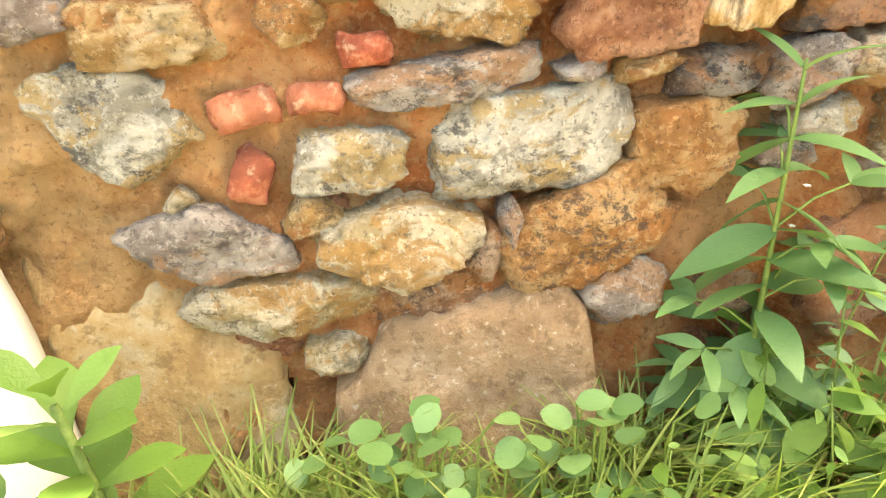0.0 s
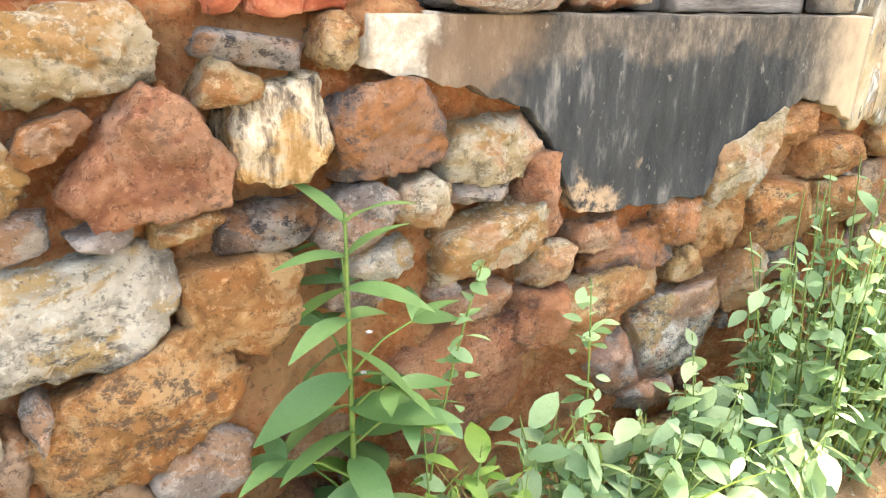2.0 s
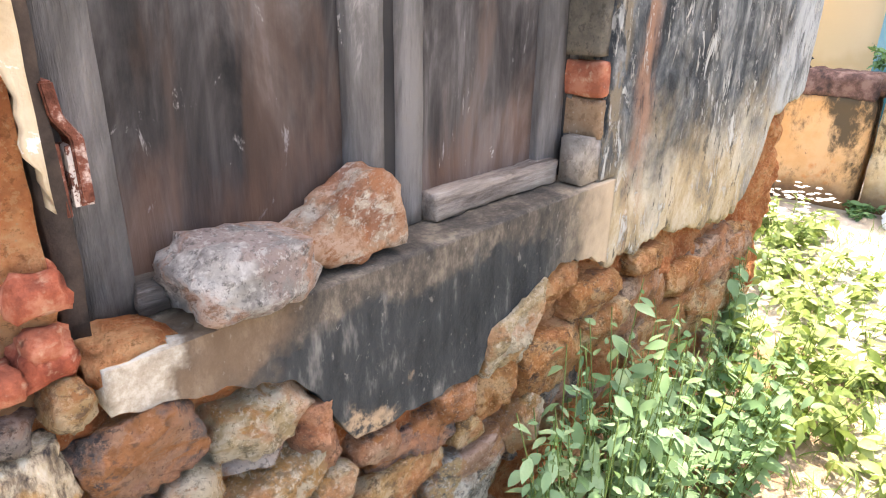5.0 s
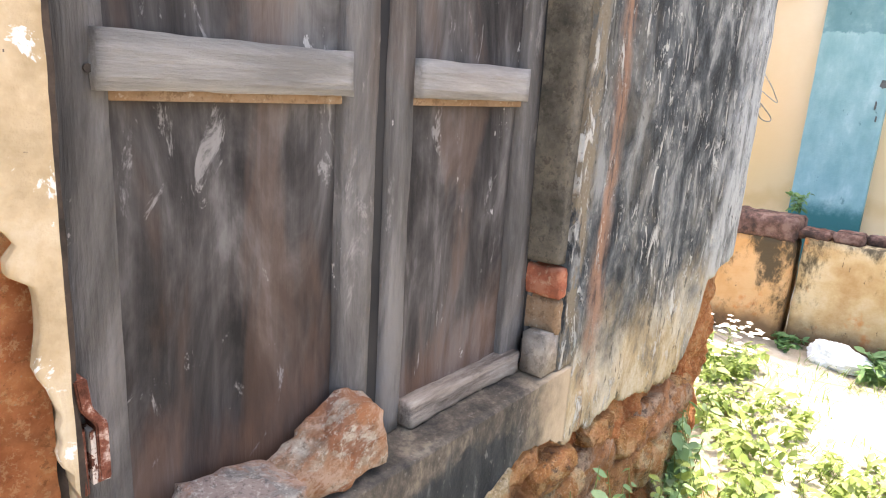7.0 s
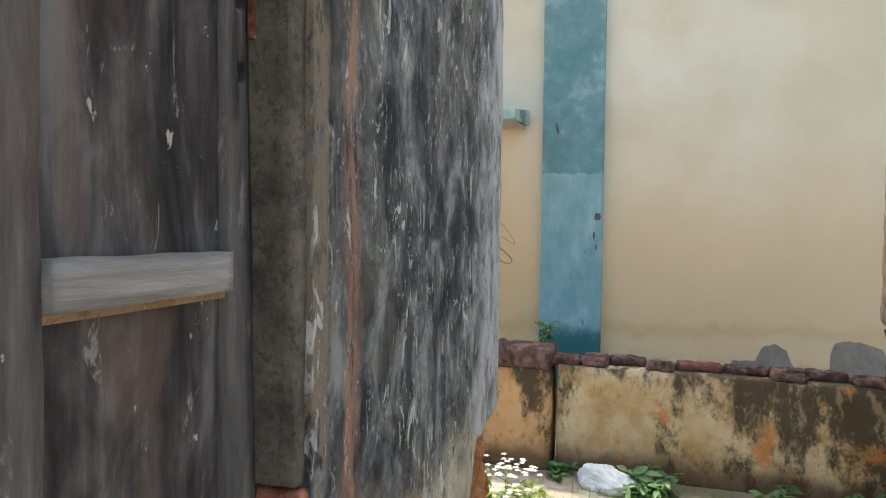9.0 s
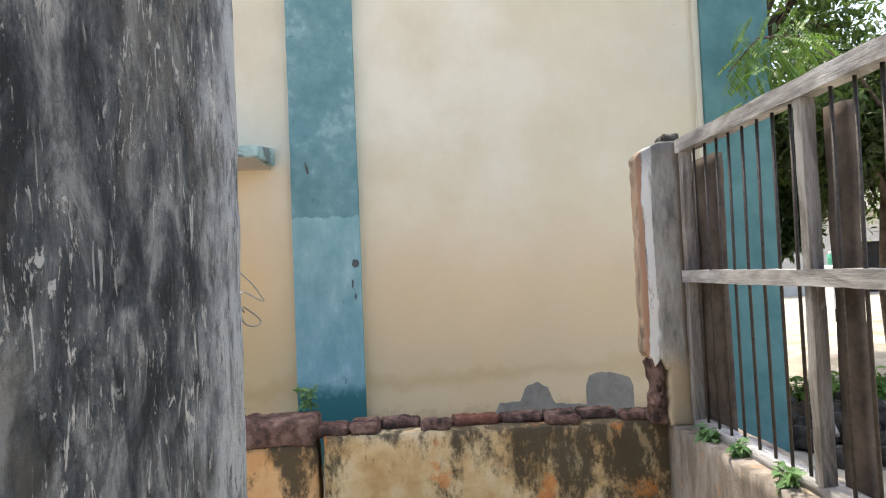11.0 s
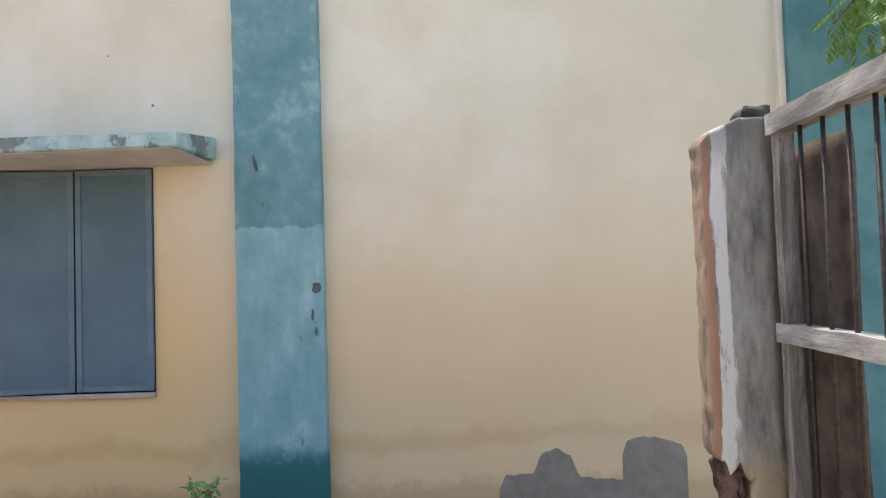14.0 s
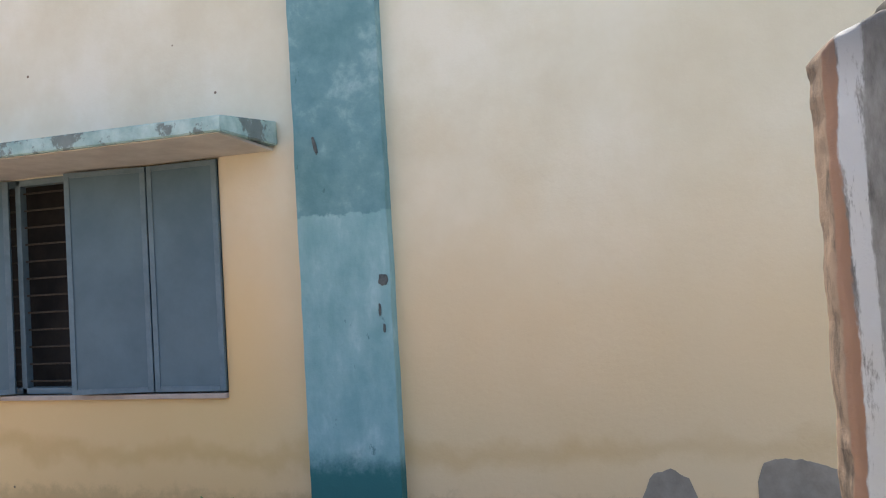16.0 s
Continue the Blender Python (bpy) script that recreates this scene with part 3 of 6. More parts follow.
def pillar_mat():
    """Grey pillar with a run of white wash and a strip of bare orange plaster."""
    k = Mat("peeling_pillar_plaster", 0.88, spec=0.2)
    wob = k.math("MULTIPLY", k.math("SUBTRACT", k.noise(9, 6, 0.65, k.stretch(1, 1, 0.3)), 0.5), 0.06)
    yy = k.math("ADD", k.y, wob)
    col = k.ramp(k.noise(12, 6, 0.7, k.stretch(1, 1, 0.3)), [(0.3, (0.13, 0.125, 0.12)), (0.5, (0.33, 0.32, 0.30)), (0.7, (0.48, 0.47, 0.44))])
    col = k.mix(k.step(yy, -1.07, -1.10), col, (0.20, 0.155, 0.12))
    col = k.mix(k.step(k.math("ADD", k.z, k.math("MULTIPLY", wob, 3.0)), 1.12, 0.95), col, (0.44, 0.36, 0.25))
    white = k.math("MULTIPLY", k.band(k.math("ADD", yy, k.math("MULTIPLY", k.math("SUBTRACT", k.noise(30, 7, 0.7, k.stretch(1, 1, 0.15)), 0.5), 0.07)), -0.944, -0.892, 0.006), k.step(k.z, 0.98, 1.02))
    white = k.math("MULTIPLY", white, k.step(k.noise(26, 7, 0.75, k.stretch(1, 1, 0.2)), 0.34, 0.46))
    col = k.mix(white, col, (0.76, 0.76, 0.75))
    col = k.mix(k.step(yy, -0.894, -0.887), col, (0.42, 0.25, 0.17))
    side = k.step(k.math("ADD", k.x, k.math("MULTIPLY", wob, 0.4)), 4.836, 4.845)
    col = k.mix(k.math("MULTIPLY", side, k.step(k.y, -0.89, -0.875)), col, k.ramp(k.noise(14, 6, 0.7, k.stretch(1, 1, 0.4)), [(0.36, (0.17, 0.135, 0.105)), (0.52, (0.40, 0.29, 0.21))]))
    col = k.mix(k.math("MULTIPLY", k.step(k.z, 2.05, 2.25), 0.6), col, (0.10, 0.09, 0.08))
    k.colour(col).bump(k.noise(60, 6, 0.7), 0.005, 0.8)
    return k.m


PILLAR = pillar_mat()


# ---- builders ----
def link(name, bm, material, parent=None, label="", smooth=False):
    me = bpy.data.meshes.new(name)
    bm.to_mesh(me)
    bm.free()
    if smooth:
        me.polygons.foreach_set("use_smooth", [True] * len(me.polygons))
    me.materials.append(material)
    ob = new(name, me)
    if parent:
        ob.parent = parent
    if label:
        ob["label"] = label
    return ob


def part(name, bm, material, parent, label="", smooth=False):
    return link(name, bm, material, parent, label, smooth)


def thing(name, label, category, group="", at=(0, 0, 0)):
    e = new(name)
    e.empty_display_size = 0.1
    e.location = at
    return tagged(e, label, category, group)


def box(bm, x0, x1, y0, y1, z0, z1, bevel=0.0, wear=0.0, seed=0):
    """A box with bevelled, slightly worn edges."""
    got = bmesh.ops.create_cube(bm, size=1.0)
    vs = got["verts"]
    for v in vs:
        v.co = Vector(((x0 + x1) / 2 + v.co.x * (x1 - x0), (y0 + y1) / 2 + v.co.y * (y1 - y0), (z0 + z1) / 2 + v.co.z * (z1 - z0)))
        if wear:
            v.co += wear * noise.noise_vector(v.co * 7 + Vector((seed, 0, 0)))
    if bevel:
        edges = list({e for v in vs for e in v.link_edges})
        bmesh.ops.bevel(bm, geom=edges, offset=bevel, segments=2, affect="EDGES", profile=0.6)
    return bm


def boxed(*a, **k):
    return box(bmesh.new(), *a, **k)


def worn_box(x0, x1, y0, y1, z0, z1, cell=0.04, wear=0.006, seed=0, freq=6.0):
    """A box cut into cells and roughened, for plastered masonry and old timber."""
    bm = bmesh.new()
    nx, ny, nz = (max(1, min(90, int(round((b - a) / cell)))) for a, b in ((x0, x1), (y0, y1), (z0, z1)))
    seen = {}

    def vert(i, j, k):
        if (i, j, k) not in seen:
            p = Vector((x0 + (x1 - x0) * i / nx, y0 + (y1 - y0) * j / ny, z0 + (z1 - z0) * k / nz))
            edge = (i in (0, nx)) + (j in (0, ny)) + (k in (0, nz))
            c = Vector(((x0 + x1) / 2, (y0 + y1) / 2, (z0 + z1) / 2))
            d = wear * noise.noise_vector(p * freq + Vector((seed * 3.1, 0, seed)))
            d += 0.5 * wear * noise.noise_vector(p * freq * 3.3)
            if edge >= 2:
                d += (c - p).normalized() * wear * (1.2 + noise.noise(p * freq * 2))
            seen[(i, j, k)] = bm.verts.new(p + d)
        return seen[(i, j, k)]

    for a, b, f in ((nx, ny, lambda i, j, s: (i, j, s * nz)), (nx, nz, lambda i, j, s: (i, s * ny, j)), (ny, nz, lambda i, j, s: (s * nx, i, j))):
        for s in (0, 1):
            for i in range(a):
                for j in range(b):
                    bm.faces.new([vert(*f(*q, s)) for q in ((i, j), (i + 1, j), (i + 1, j + 1), (i, j + 1))])
    bmesh.ops.recalc_face_normals(bm, faces=bm.faces)
    return bm


def tube(points, radius, sides=6, taper=1.0):
    """A round bar along a list of points."""
    bm = bmesh.new()
    rings = []
    pts = [Vector(p) for p in points]
    for i, p in enumerate(pts):
        d = (pts[min(i + 1, len(pts) - 1)] - pts[max(i - 1, 0)]).normalized()
        u = d.orthogonal().normalized()
        w = d.cross(u)
        r = radius * (1 + (taper - 1) * i / max(1, len(pts) - 1))
        rings.append([bm.verts.new(p + r * (math.cos(2 * math.pi * k / sides) * u + math.sin(2 * math.pi * k / sides) * w)) for k in range(sides)])
    for a, b in zip(rings, rings[1:]):
        for k in range(sides):
            bm.faces.new((a[k], a[(k + 1) % sides], b[(k + 1) % sides], b[k]))
    bm.faces.new(rings[0][::-1])
    bm.faces.new(rings[-1])
    return bm


def lerp(pairs, x):
    for (a, u), (b, v) in zip(pairs, pairs[1:]):
        if x <= b:
            return u + (v - u) * max(0.0, (x - a) / (b - a))
    return pairs[-1][1]


def plaster(name, x0, x1, low, top, y, thick, material, parent, label, step=0.014, rag=0.012, rel=0.003, round_end=0.0):
    """A coat of render with a ragged broken lower edge; low and top give its edges along x."""
    bm = bmesh.new()
    nx = int((x1 - x0) / step)
    rows = 90
    front, back = [], []
    for i in range(nx + 1):
        x = x0 + (x1 - x0) * i / nx
        jag = rag * (noise.noise((x * 28, 3.1, y)) + 0.6 * noise.noise((x * 75, 1.7, y)))
        a, b = low(x) + jag, top(x)
        back_off = 0.0
        if round_end and x > x1 - round_end:
            q = (x - (x1 - round_end)) / round_end
            back_off = round_end * (1 - math.sqrt(max(0.0, 1 - q * q)))
        f, g = [], []
        for j in range(rows + 1):
            q = (j / rows) ** 1.25
            z = a + (b - a) * q
            p = Vector((x, y + back_off, z))
            d = rel * (noise.noise(p * 5) + 0.4 * noise.noise(p * 13))
            if j == 0:
                d += 0.006
            f.append(bm.verts.new((x, y + back_off + d, z)))
            if j in (0, rows):
                g.append(bm.verts.new((x, y + thick + back_off, z + (0.008 if j == 0 else 0))))
        front.append(f)
        back.append(g)
    for i in range(nx):
        for j in range(rows):
            bm.faces.new((front[i][j], front[i + 1][j], front[i + 1][j + 1], front[i][j + 1]))
        bm.faces.new((back[i][0], back[i + 1][0], front[i + 1][0], front[i][0]))
        bm.faces.new((front[i][-1], front[i + 1][-1], back[i + 1][1], back[i][1]))
    for i in (0, nx):
        bm.faces.new([front[i][0], *front[i][1:], back[i][1], back[i][0]])
    return part(name, bm, material, parent, label, smooth=True)


# ---- ground ----
def ground():
    bm = bmesh.new()
    xs = [-60, -30, -12, -5] + [-2 + 0.08 * i for i in range(100)] + [7, 9, 12, 20, 40, 80]
    ys = [-80, -40, -20, -10, -6] + [-3 + 0.08 * i for i in range(56)] + [2, 3, 6, 15, 40, 60]
    grid = []
    for x in xs:
        col = []
        for y in ys:
            z = 0.012 * noise.noise((x * 1.7, y * 1.7, 0)) + 0.008 * noise.noise((x * 6, y * 6, 2)) if abs(x) < 8 and abs(y) < 4 else 0.0
            if x < 2.9:
                z += 0.07 * max(0.0, min(1.0, (y - 0.45) / 0.4)) * max(0, min(1, (2.9 - x) / 0.4))
            col.append(bm.verts.new((x, y, z)))
        grid.append(col)
    for a, b in zip(grid, grid[1:]):
        for j in range(len(ys) - 1):
            bm.faces.new((a[j], b[j], b[j + 1], a[j + 1]))
    return tagged(link("ground", bm, GROUND, smooth=True), "dusty pale yard ground with cracked cement and bare earth", "ground", kind="structure")


ground()

# ---- stone house ----
OPEN_L, OPEN_R, SILL, HEAD, WALL_TOP, FRONT = 0.575, 1.635, 0.86, 2.36, 3.15, 0.90


def house_wall():
    bm = bmesh.new()
    for x0, x1, z0, z1 in ((-3.0, OPEN_L, 0, WALL_TOP), (OPEN_R, 2.98, 0, WALL_TOP), (OPEN_L, OPEN_R, 0, SILL - 0.03), (OPEN_L, OPEN_R, HEAD, WALL_TOP)):
        box(bm, x0, x1, 0.96, 1.28, z0, z1)
    wall = tagged(link("wall_house", bm, MUD), "old rubble stone house wall in red mud with broken render", "wall", kind="structure")
    # rough mud bedding between the stones
    bm = bmesh.new()
    nx, nz = 460, 150
    x0, x1, z1 = -1.2, 2.98, 1.42
    grid = []
    for i in range(nx + 1):
        x = x0 + (x1 - x0) * i / nx
        col = []
        for j in range(nz + 1):
            z = -0.02 + (z1 + 0.02) * j / nz
            y = FRONT - 0.008 + 0.024 * noise.noise((x * 9, 5, z * 9)) + 0.016 * noise.noise((x * 24, 1, z * 24)) + 0.010 * noise.noise((x * 55, 1, z * 55)) - 0.004
            # washed out deep between the stones away from the left end
            worn = max(0.0, min(1.0, (x - 0.0) / 0.35)) * max(0.0, min(1.0, 0.75 + 1.6 * noise.noise((x * 5 + 9, 2, z * 7))))
            y += 0.027 * worn * (1 if z < 0.95 else 0.3)
            if x < OPEN_L and z > 0.98:
                y = 0.884 + 0.4 * (y - 0.89)
            col.append(bm.verts.new((x, min(y, 0.957), z)))
        grid.append(col)
    for i in range(nx):
        xm = x0 + (x1 - x0) * (i + 0.5) / nx
        for j in range(nz):
            zm = z1 * (j + 0.5) / nz
            if OPEN_L - 0.01 < xm < OPEN_R + 0.01 and zm > SILL - 0.04:
                continue
            bm.faces.new((grid[i][j], grid[i + 1][j], grid[i + 1][j + 1], grid[i][j + 1]))
    part("mud_mortar", bm, MUD, wall, "crumbling orange-red mud mortar", smooth=True)
    return wall


WALL = house_wall()


def hull_stone(w, h, d, shape, seed, level):
    """A rubble stone: rays cut off by facet planes, then roughened."""
    rng = random.Random(seed * 17 + 3)
    planes = []
    jit = lambda s: rng.uniform(-s, s)

    def rim(deg, k):
        a = radians(deg + jit(12))
        planes.append((Vector((math.cos(a), jit(0.18), math.sin(a))).normalized(), k * rng.uniform(0.94, 1.04)))

    if shape == "tri":
        for deg, k in ((-90, 0.62), (35, 0.56), (145, 0.56), (90, 0.95), (0, 0.92), (180, 0.92), (-30, 0.85), (210, 0.85)):
            rim(deg, k)
    elif shape == "lens":
        for deg, k in ((62, 0.68), (118, 0.68), (-62, 0.68), (-118, 0.68), (0, 0.98), (180, 0.98)):
            rim(deg, k)
    elif shape == "wedge":
        for deg, k in ((80, 0.6), (-65, 0.55), (-115, 0.8), (0, 0.95), (180, 0.9), (150, 0.8)):
            rim(deg, k)
    elif shape == "ramp":
        for deg, k in ((-90, 0.62), (118, 0.50), (62, 0.82), (5, 0.90), (180, 1.0), (200, 0.95), (-40, 0.95)):
            rim(deg, k)
    elif shape == "slab":
        for deg, k in ((88, 0.72), (-90, 0.74), (0, 0.97), (180, 0.97), (rng.choice((40, 62)), 1.0), (rng.choice((118, 140)), 1.02), (rng.choice((-45, -130)), 1.02)):
            rim(deg, k)
    elif shape == "block":
        for deg, k in ((0, 0.84), (90, 0.82), (180, 0.84), (270, 0.82), (rng.choice((40, 50, 130, 140)), 1.0), (rng.choice((-40, -50, -130, -140)), 1.04)):
            rim(deg, k)
    else:
        first = rng.uniform(0, 60)
        for i in range(6):
            rim(first + i * 60, rng.uniform(0.78, 0.98))
    # one broad broken face and a few bevelled flakes round it
    planes.append((Vector((jit(0.16), -1, jit(0.16))).normalized(), 0.66))
    for i in range(3):
        a, t = i * 2.1 + rng.uniform(-0.7, 0.7), rng.uniform(0.25, 0.55)
        planes.append((Vector((t * math.cos(a), -1, t * math.sin(a))).normalized(), rng.uniform(0.70, 0.82)))
    for i in range(4):
        a = rng.uniform(0, 6.28)
        planes.append((Vector((1.2 * math.cos(a), -1, 1.2 * math.sin(a))).normalized(), rng.uniform(0.92, 1.06)))
    planes.append((Vector((0, 1, 0)), 0.8))
    bm = bmesh.new()
    bmesh.ops.create_icosphere(bm, subdivisions=level, radius=1)
    off = Vector((seed * 1.3, seed * 0.7, 0))
    for v in bm.verts:
        q = v.co.normalized()
        r = 2.2
        for n, k in planes:
            c = q.dot(n)
            if c > 1e-4:
                r = min(r, k / c)
        v.co = q * r
    lo = Vector([min(v.co[i] for v in bm.verts) for i in range(3)])
    hi = Vector([max(v.co[i] for v in bm.verts) for i in range(3)])
    size = min(w, h)
    for v in bm.verts:
        p = v.co
        v.co = Vector([((p[i] - lo[i]) / (hi[i] - lo[i]) - 0.5) * (w, d, h)[i] for i in range(3)])
        q = v.co * (1.5 / size) + off
        cells = noise.voronoi(q * 1.5 + 0.35 * noise.noise_vector(q * 2))[1]
        flake = noise.noise(cells[0] * 3.7) + 0.45 * noise.noise(noise.voronoi(q * 4.2)[1][0] * 5.1)
        rough = 0.075 * size * flake + 0.035 * size * noise.noise(q * 1.3) + 0.018 * size * noise.noise(q * 5) + 0.0048 * noise.noise(v.co * 85 + off) + 0.0025 * noise.noise(v.co * 210)
        v.co += v.co.normalized() * rough
        v.co += 0.05 * size * noise.noise_vector(q * 1.8 + Vector((7, 0, 3))) * Vector((1, 0.3, 1)).length / 1.5
    return bm


def stone(x, z, w, h, turn, kind, shape, seed):
    """A stone bedded in the house wall."""
    deep = 0.075 + 0.03 * random.Random(seed).random()
    ob = part("stone", hull_stone(w * 1.10, h * 1.10, deep * 1.5, shape, seed, 5 if w > 0.13 else 4), ROCK[kind], WALL, smooth=True)
    ob.matrix_basis = pose(x, 0.915 + 0.006 * math.sin(seed * 2.1), z, 0, -turn, 0)
    return ob


def brick_piece(x, z, w, h, turn, seed):
    bm = worn_box(-w / 2, w / 2, -0.045, 0.05, -h / 2, h / 2, 0.010, 0.007, seed, 34)
    ob = part("brick", bm, BRICK, WALL, "broken red brick bedded in mud", smooth=True)
    ob.matrix_basis = pose(x, 0.908, z, 0, -turn, 0)
    return ob


stone(0.284, 0.823, 0.148, 0.076, 8, "pale", "block", 1)
stone(0.185, 0.851, 0.051, 0.037, 0, "ochre", "block", 2)
stone(0.153, 0.755, 0.185, 0.150, -20, "pale", "tri", 3)
stone(0.029, 0.775, 0.103, 0.080, 10, "ochre", "round", 4)
stone(0.266, 0.753, 0.079, 0.035, 25, "brown", "wedge", 5)
stone(0.358, 0.731, 0.167, 0.153, 0, "red", "tri", 6)
stone(0.482, 0.741, 0.122, 0.120, -2, "streak", "block", 107)
stone(0.613, 0.725, 0.159, 0.115, 0, "greyred", "block", 8)
stone(0.782, 0.692, 0.166, 0.085, 0, "pale", "round", 9)
stone(0.145, 0.648, 0.219, 0.056, 4, "grey", "slab", 10)
stone(0.294, 0.649, 0.059, 0.027, 8, "grey", "slab", 11)
stone(0.377, 0.645, 0.078, 0.031, 8, "ochre", "slab", 12)
stone(0.467, 0.629, 0.116, 0.054, 5, "dark", "block", 13)
stone(0.576, 0.623, 0.111, 0.073, 10, "grey", "round", 14)
stone(0.672, 0.631, 0.092, 0.067, 10, "pale", "round", 15)
stone(0.772, 0.630, 0.095, 0.033, 0, "grey", "slab", 16)
stone(0.015, 0.564, 0.137, 0.074, -3, "white", "slab", 17)
stone(0.229, 0.567, 0.255, 0.124, 12, "white", "slab", 18)
stone(0.424, 0.551, 0.140, 0.124, 0, "orange", "block", 19)
stone(0.782, 0.559, 0.197, 0.088, 15, "pale", "slab", 20)
stone(0.612, 0.562, 0.100, 0.050, 5, "white", "slab", 21)
stone(-0.035, 0.495, 0.083, 0.060, 10, "ochre", "round", 22)
stone(0.064, 0.460, 0.207, 0.110, -5, "pale", "lens", 23)
stone(0.212, 0.468, 0.030, 0.062, 0, "grey", "lens", 24)
stone(0.179, 0.423, 0.041, 0.088, -15, "brown", "slab", 25)
stone(0.299, 0.444, 0.223, 0.124, 22, "orange", "slab", 26)
stone(-0.088, 0.388, 0.236, 0.088, 3, "pale", "slab", 27)
stone(0.102, 0.359, 0.175, 0.075, 10, "brown", "slab", 28)
stone(0.360, 0.360, 0.113, 0.110, 0, "grey", "round", 29)
stone(0.756, 0.464, 0.127, 0.057, 3, "brown", "slab", 30)
stone(0.763, 0.336, 0.246, 0.226, 0, "red", "round", 31)
stone(-0.219, 0.631, 0.183, 0.132, -5, "white", "round", 36)
stone(-0.164, 0.722, 0.152, 0.075, 0, "ochre", "block", 37)
stone(-0.285, 0.745, 0.077, 0.045, 5, "grey", "slab", 38)
stone(-0.024, 0.726, 0.078, 0.053, 0, "ochre", "round", 39)
stone(-0.185, 0.533, 0.043, 0.029, 10, "pale", "tri", 40)
stone(-0.158, 0.479, 0.210, 0.093, -8, "grey", "lens", 41)
stone(-0.025, 0.298, 0.085, 0.052, 0, "pale", "block", 42)
stone(-0.400, 0.671, 0.112, 0.096, 5, "grey", "round", 43)
stone(-0.442, 0.533, 0.109, 0.084, 0, "ochre", "slab", 44)
stone(0.465, 0.824, 0.114, 0.036, -5, "dark", "slab", 45)
stone(0.430, 0.795, 0.067, 0.046, 10, "ochre", "tri", 46)
stone(0.555, 0.832, 0.051, 0.056, 0, "ochre", "round", 47)
stone(1.354, 0.618, 0.217, 0.113, 30, "pale", "wedge", 101)
stone(1.519, 0.667, 0.163, 0.083, 0, "orange", "block", 102)
stone(1.666, 0.582, 0.216, 0.090, 0, "orange", "block", 103)
stone(1.501, 0.494, 0.229, 0.137, 0, "orange", "block", 104)
stone(1.323, 0.501, 0.144, 0.114, 5, "orange", "block", 105)
stone(1.195, 0.521, 0.124, 0.084, 0, "brown", "block", 106)
stone(0.989, 0.532, 0.102, 0.053, 0, "brown", "block", 107)
stone(1.097, 0.477, 0.199, 0.094, 0, "greyred", "slab", 108)
stone(1.237, 0.441, 0.087, 0.085, 0, "ochre", "block", 109)
stone(1.411, 0.384, 0.136, 0.132, 0, "pale", "tri", 110)
stone(1.550, 0.380, 0.226, 0.081, 0, "dark", "slab", 111)
stone(1.039, 0.413, 0.228, 0.094, 5, "ochre", "block", 112)
stone(1.250, 0.300, 0.215, 0.165, 12, "white", "block", 113)
stone(1.085, 0.268, 0.105, 0.125, 30, "grey", "block", 114)
stone(1.173, 0.177, 0.128, 0.066, 0, "grey", "slab", 115)
stone(1.720, 0.488, 0.231, 0.092, 0, "ochre", "block", 116)
stone(1.952, 0.489, 0.255, 0.157, 0, "brown", "block", 117)
stone(1.948, 0.589, 0.171, 0.072, 0, "orange", "slab", 118)
stone(2.170, 0.472, 0.188, 0.103, 0, "orange", "block", 119)
stone(2.405, 0.448, 0.349, 0.156, 0, "brown", "block", 120)
stone(2.118, 0.339, 0.279, 0.142, 0, "orange", "block", 121)
stone(2.425, 0.313, 0.384, 0.155, 0, "ochre", "block", 122)
stone(1.942, 0.364, 0.135, 0.113, 0, "brown", "block", 123)
stone(0.863, 0.636, 0.061, 0.076, 0, "red", "block", 124)
stone(0.894, 0.506, 0.084, 0.064, 0, "pale", "block", 125)
stone(0.867, 0.487, 0.030, 0.028, 0, "pale", "round", 126)
stone(0.874, 0.572, 0.081, 0.059, 0, "red", "block", 127)
stone(0.879, 0.422, 0.107, 0.102, 0, "red", "block", 128)
stone(2.532, 0.415, 0.493, 0.158, 0, "brown", "block", 129)
stone(2.558, 0.275, 0.429, 0.132, 0, "ochre", "block", 130)
stone(2.683, 0.129, 0.393, 0.204, 0, "pale", "block", 131)
stone(2.273, 0.313, 0.313, 0.175, 0, "orange", "block", 132)
stone(2.025, 0.298, 0.310, 0.203, 0, "orange", "block", 133)
stone(1.728, 0.480, 0.173, 0.107, 0, "orange", "block", 135)
brick_piece(-0.088, 0.633, 0.076, 0.042, 10, 81)
brick_piece(-0.010, 0.639, 0.064, 0.036, 0, 82)
brick_piece(0.052, 0.687, 0.061, 0.033, 0, 83)
brick_piece(-0.096, 0.551, 0.045, 0.065, -20, 84)
brick_piece(0.433, 0.877, 0.035, 0.036, 0, 85)
brick_piece(0.487, 0.877, 0.060, 0.041, -5, 86)
brick_piece(0.542, 0.884, 0.057, 0.043, 0, 87)
brick_piece(0.546, 0.963, 0.059, 0.048, 0, 88)
brick_piece(0.543, 0.904, 0.051, 0.042, 0, 89)


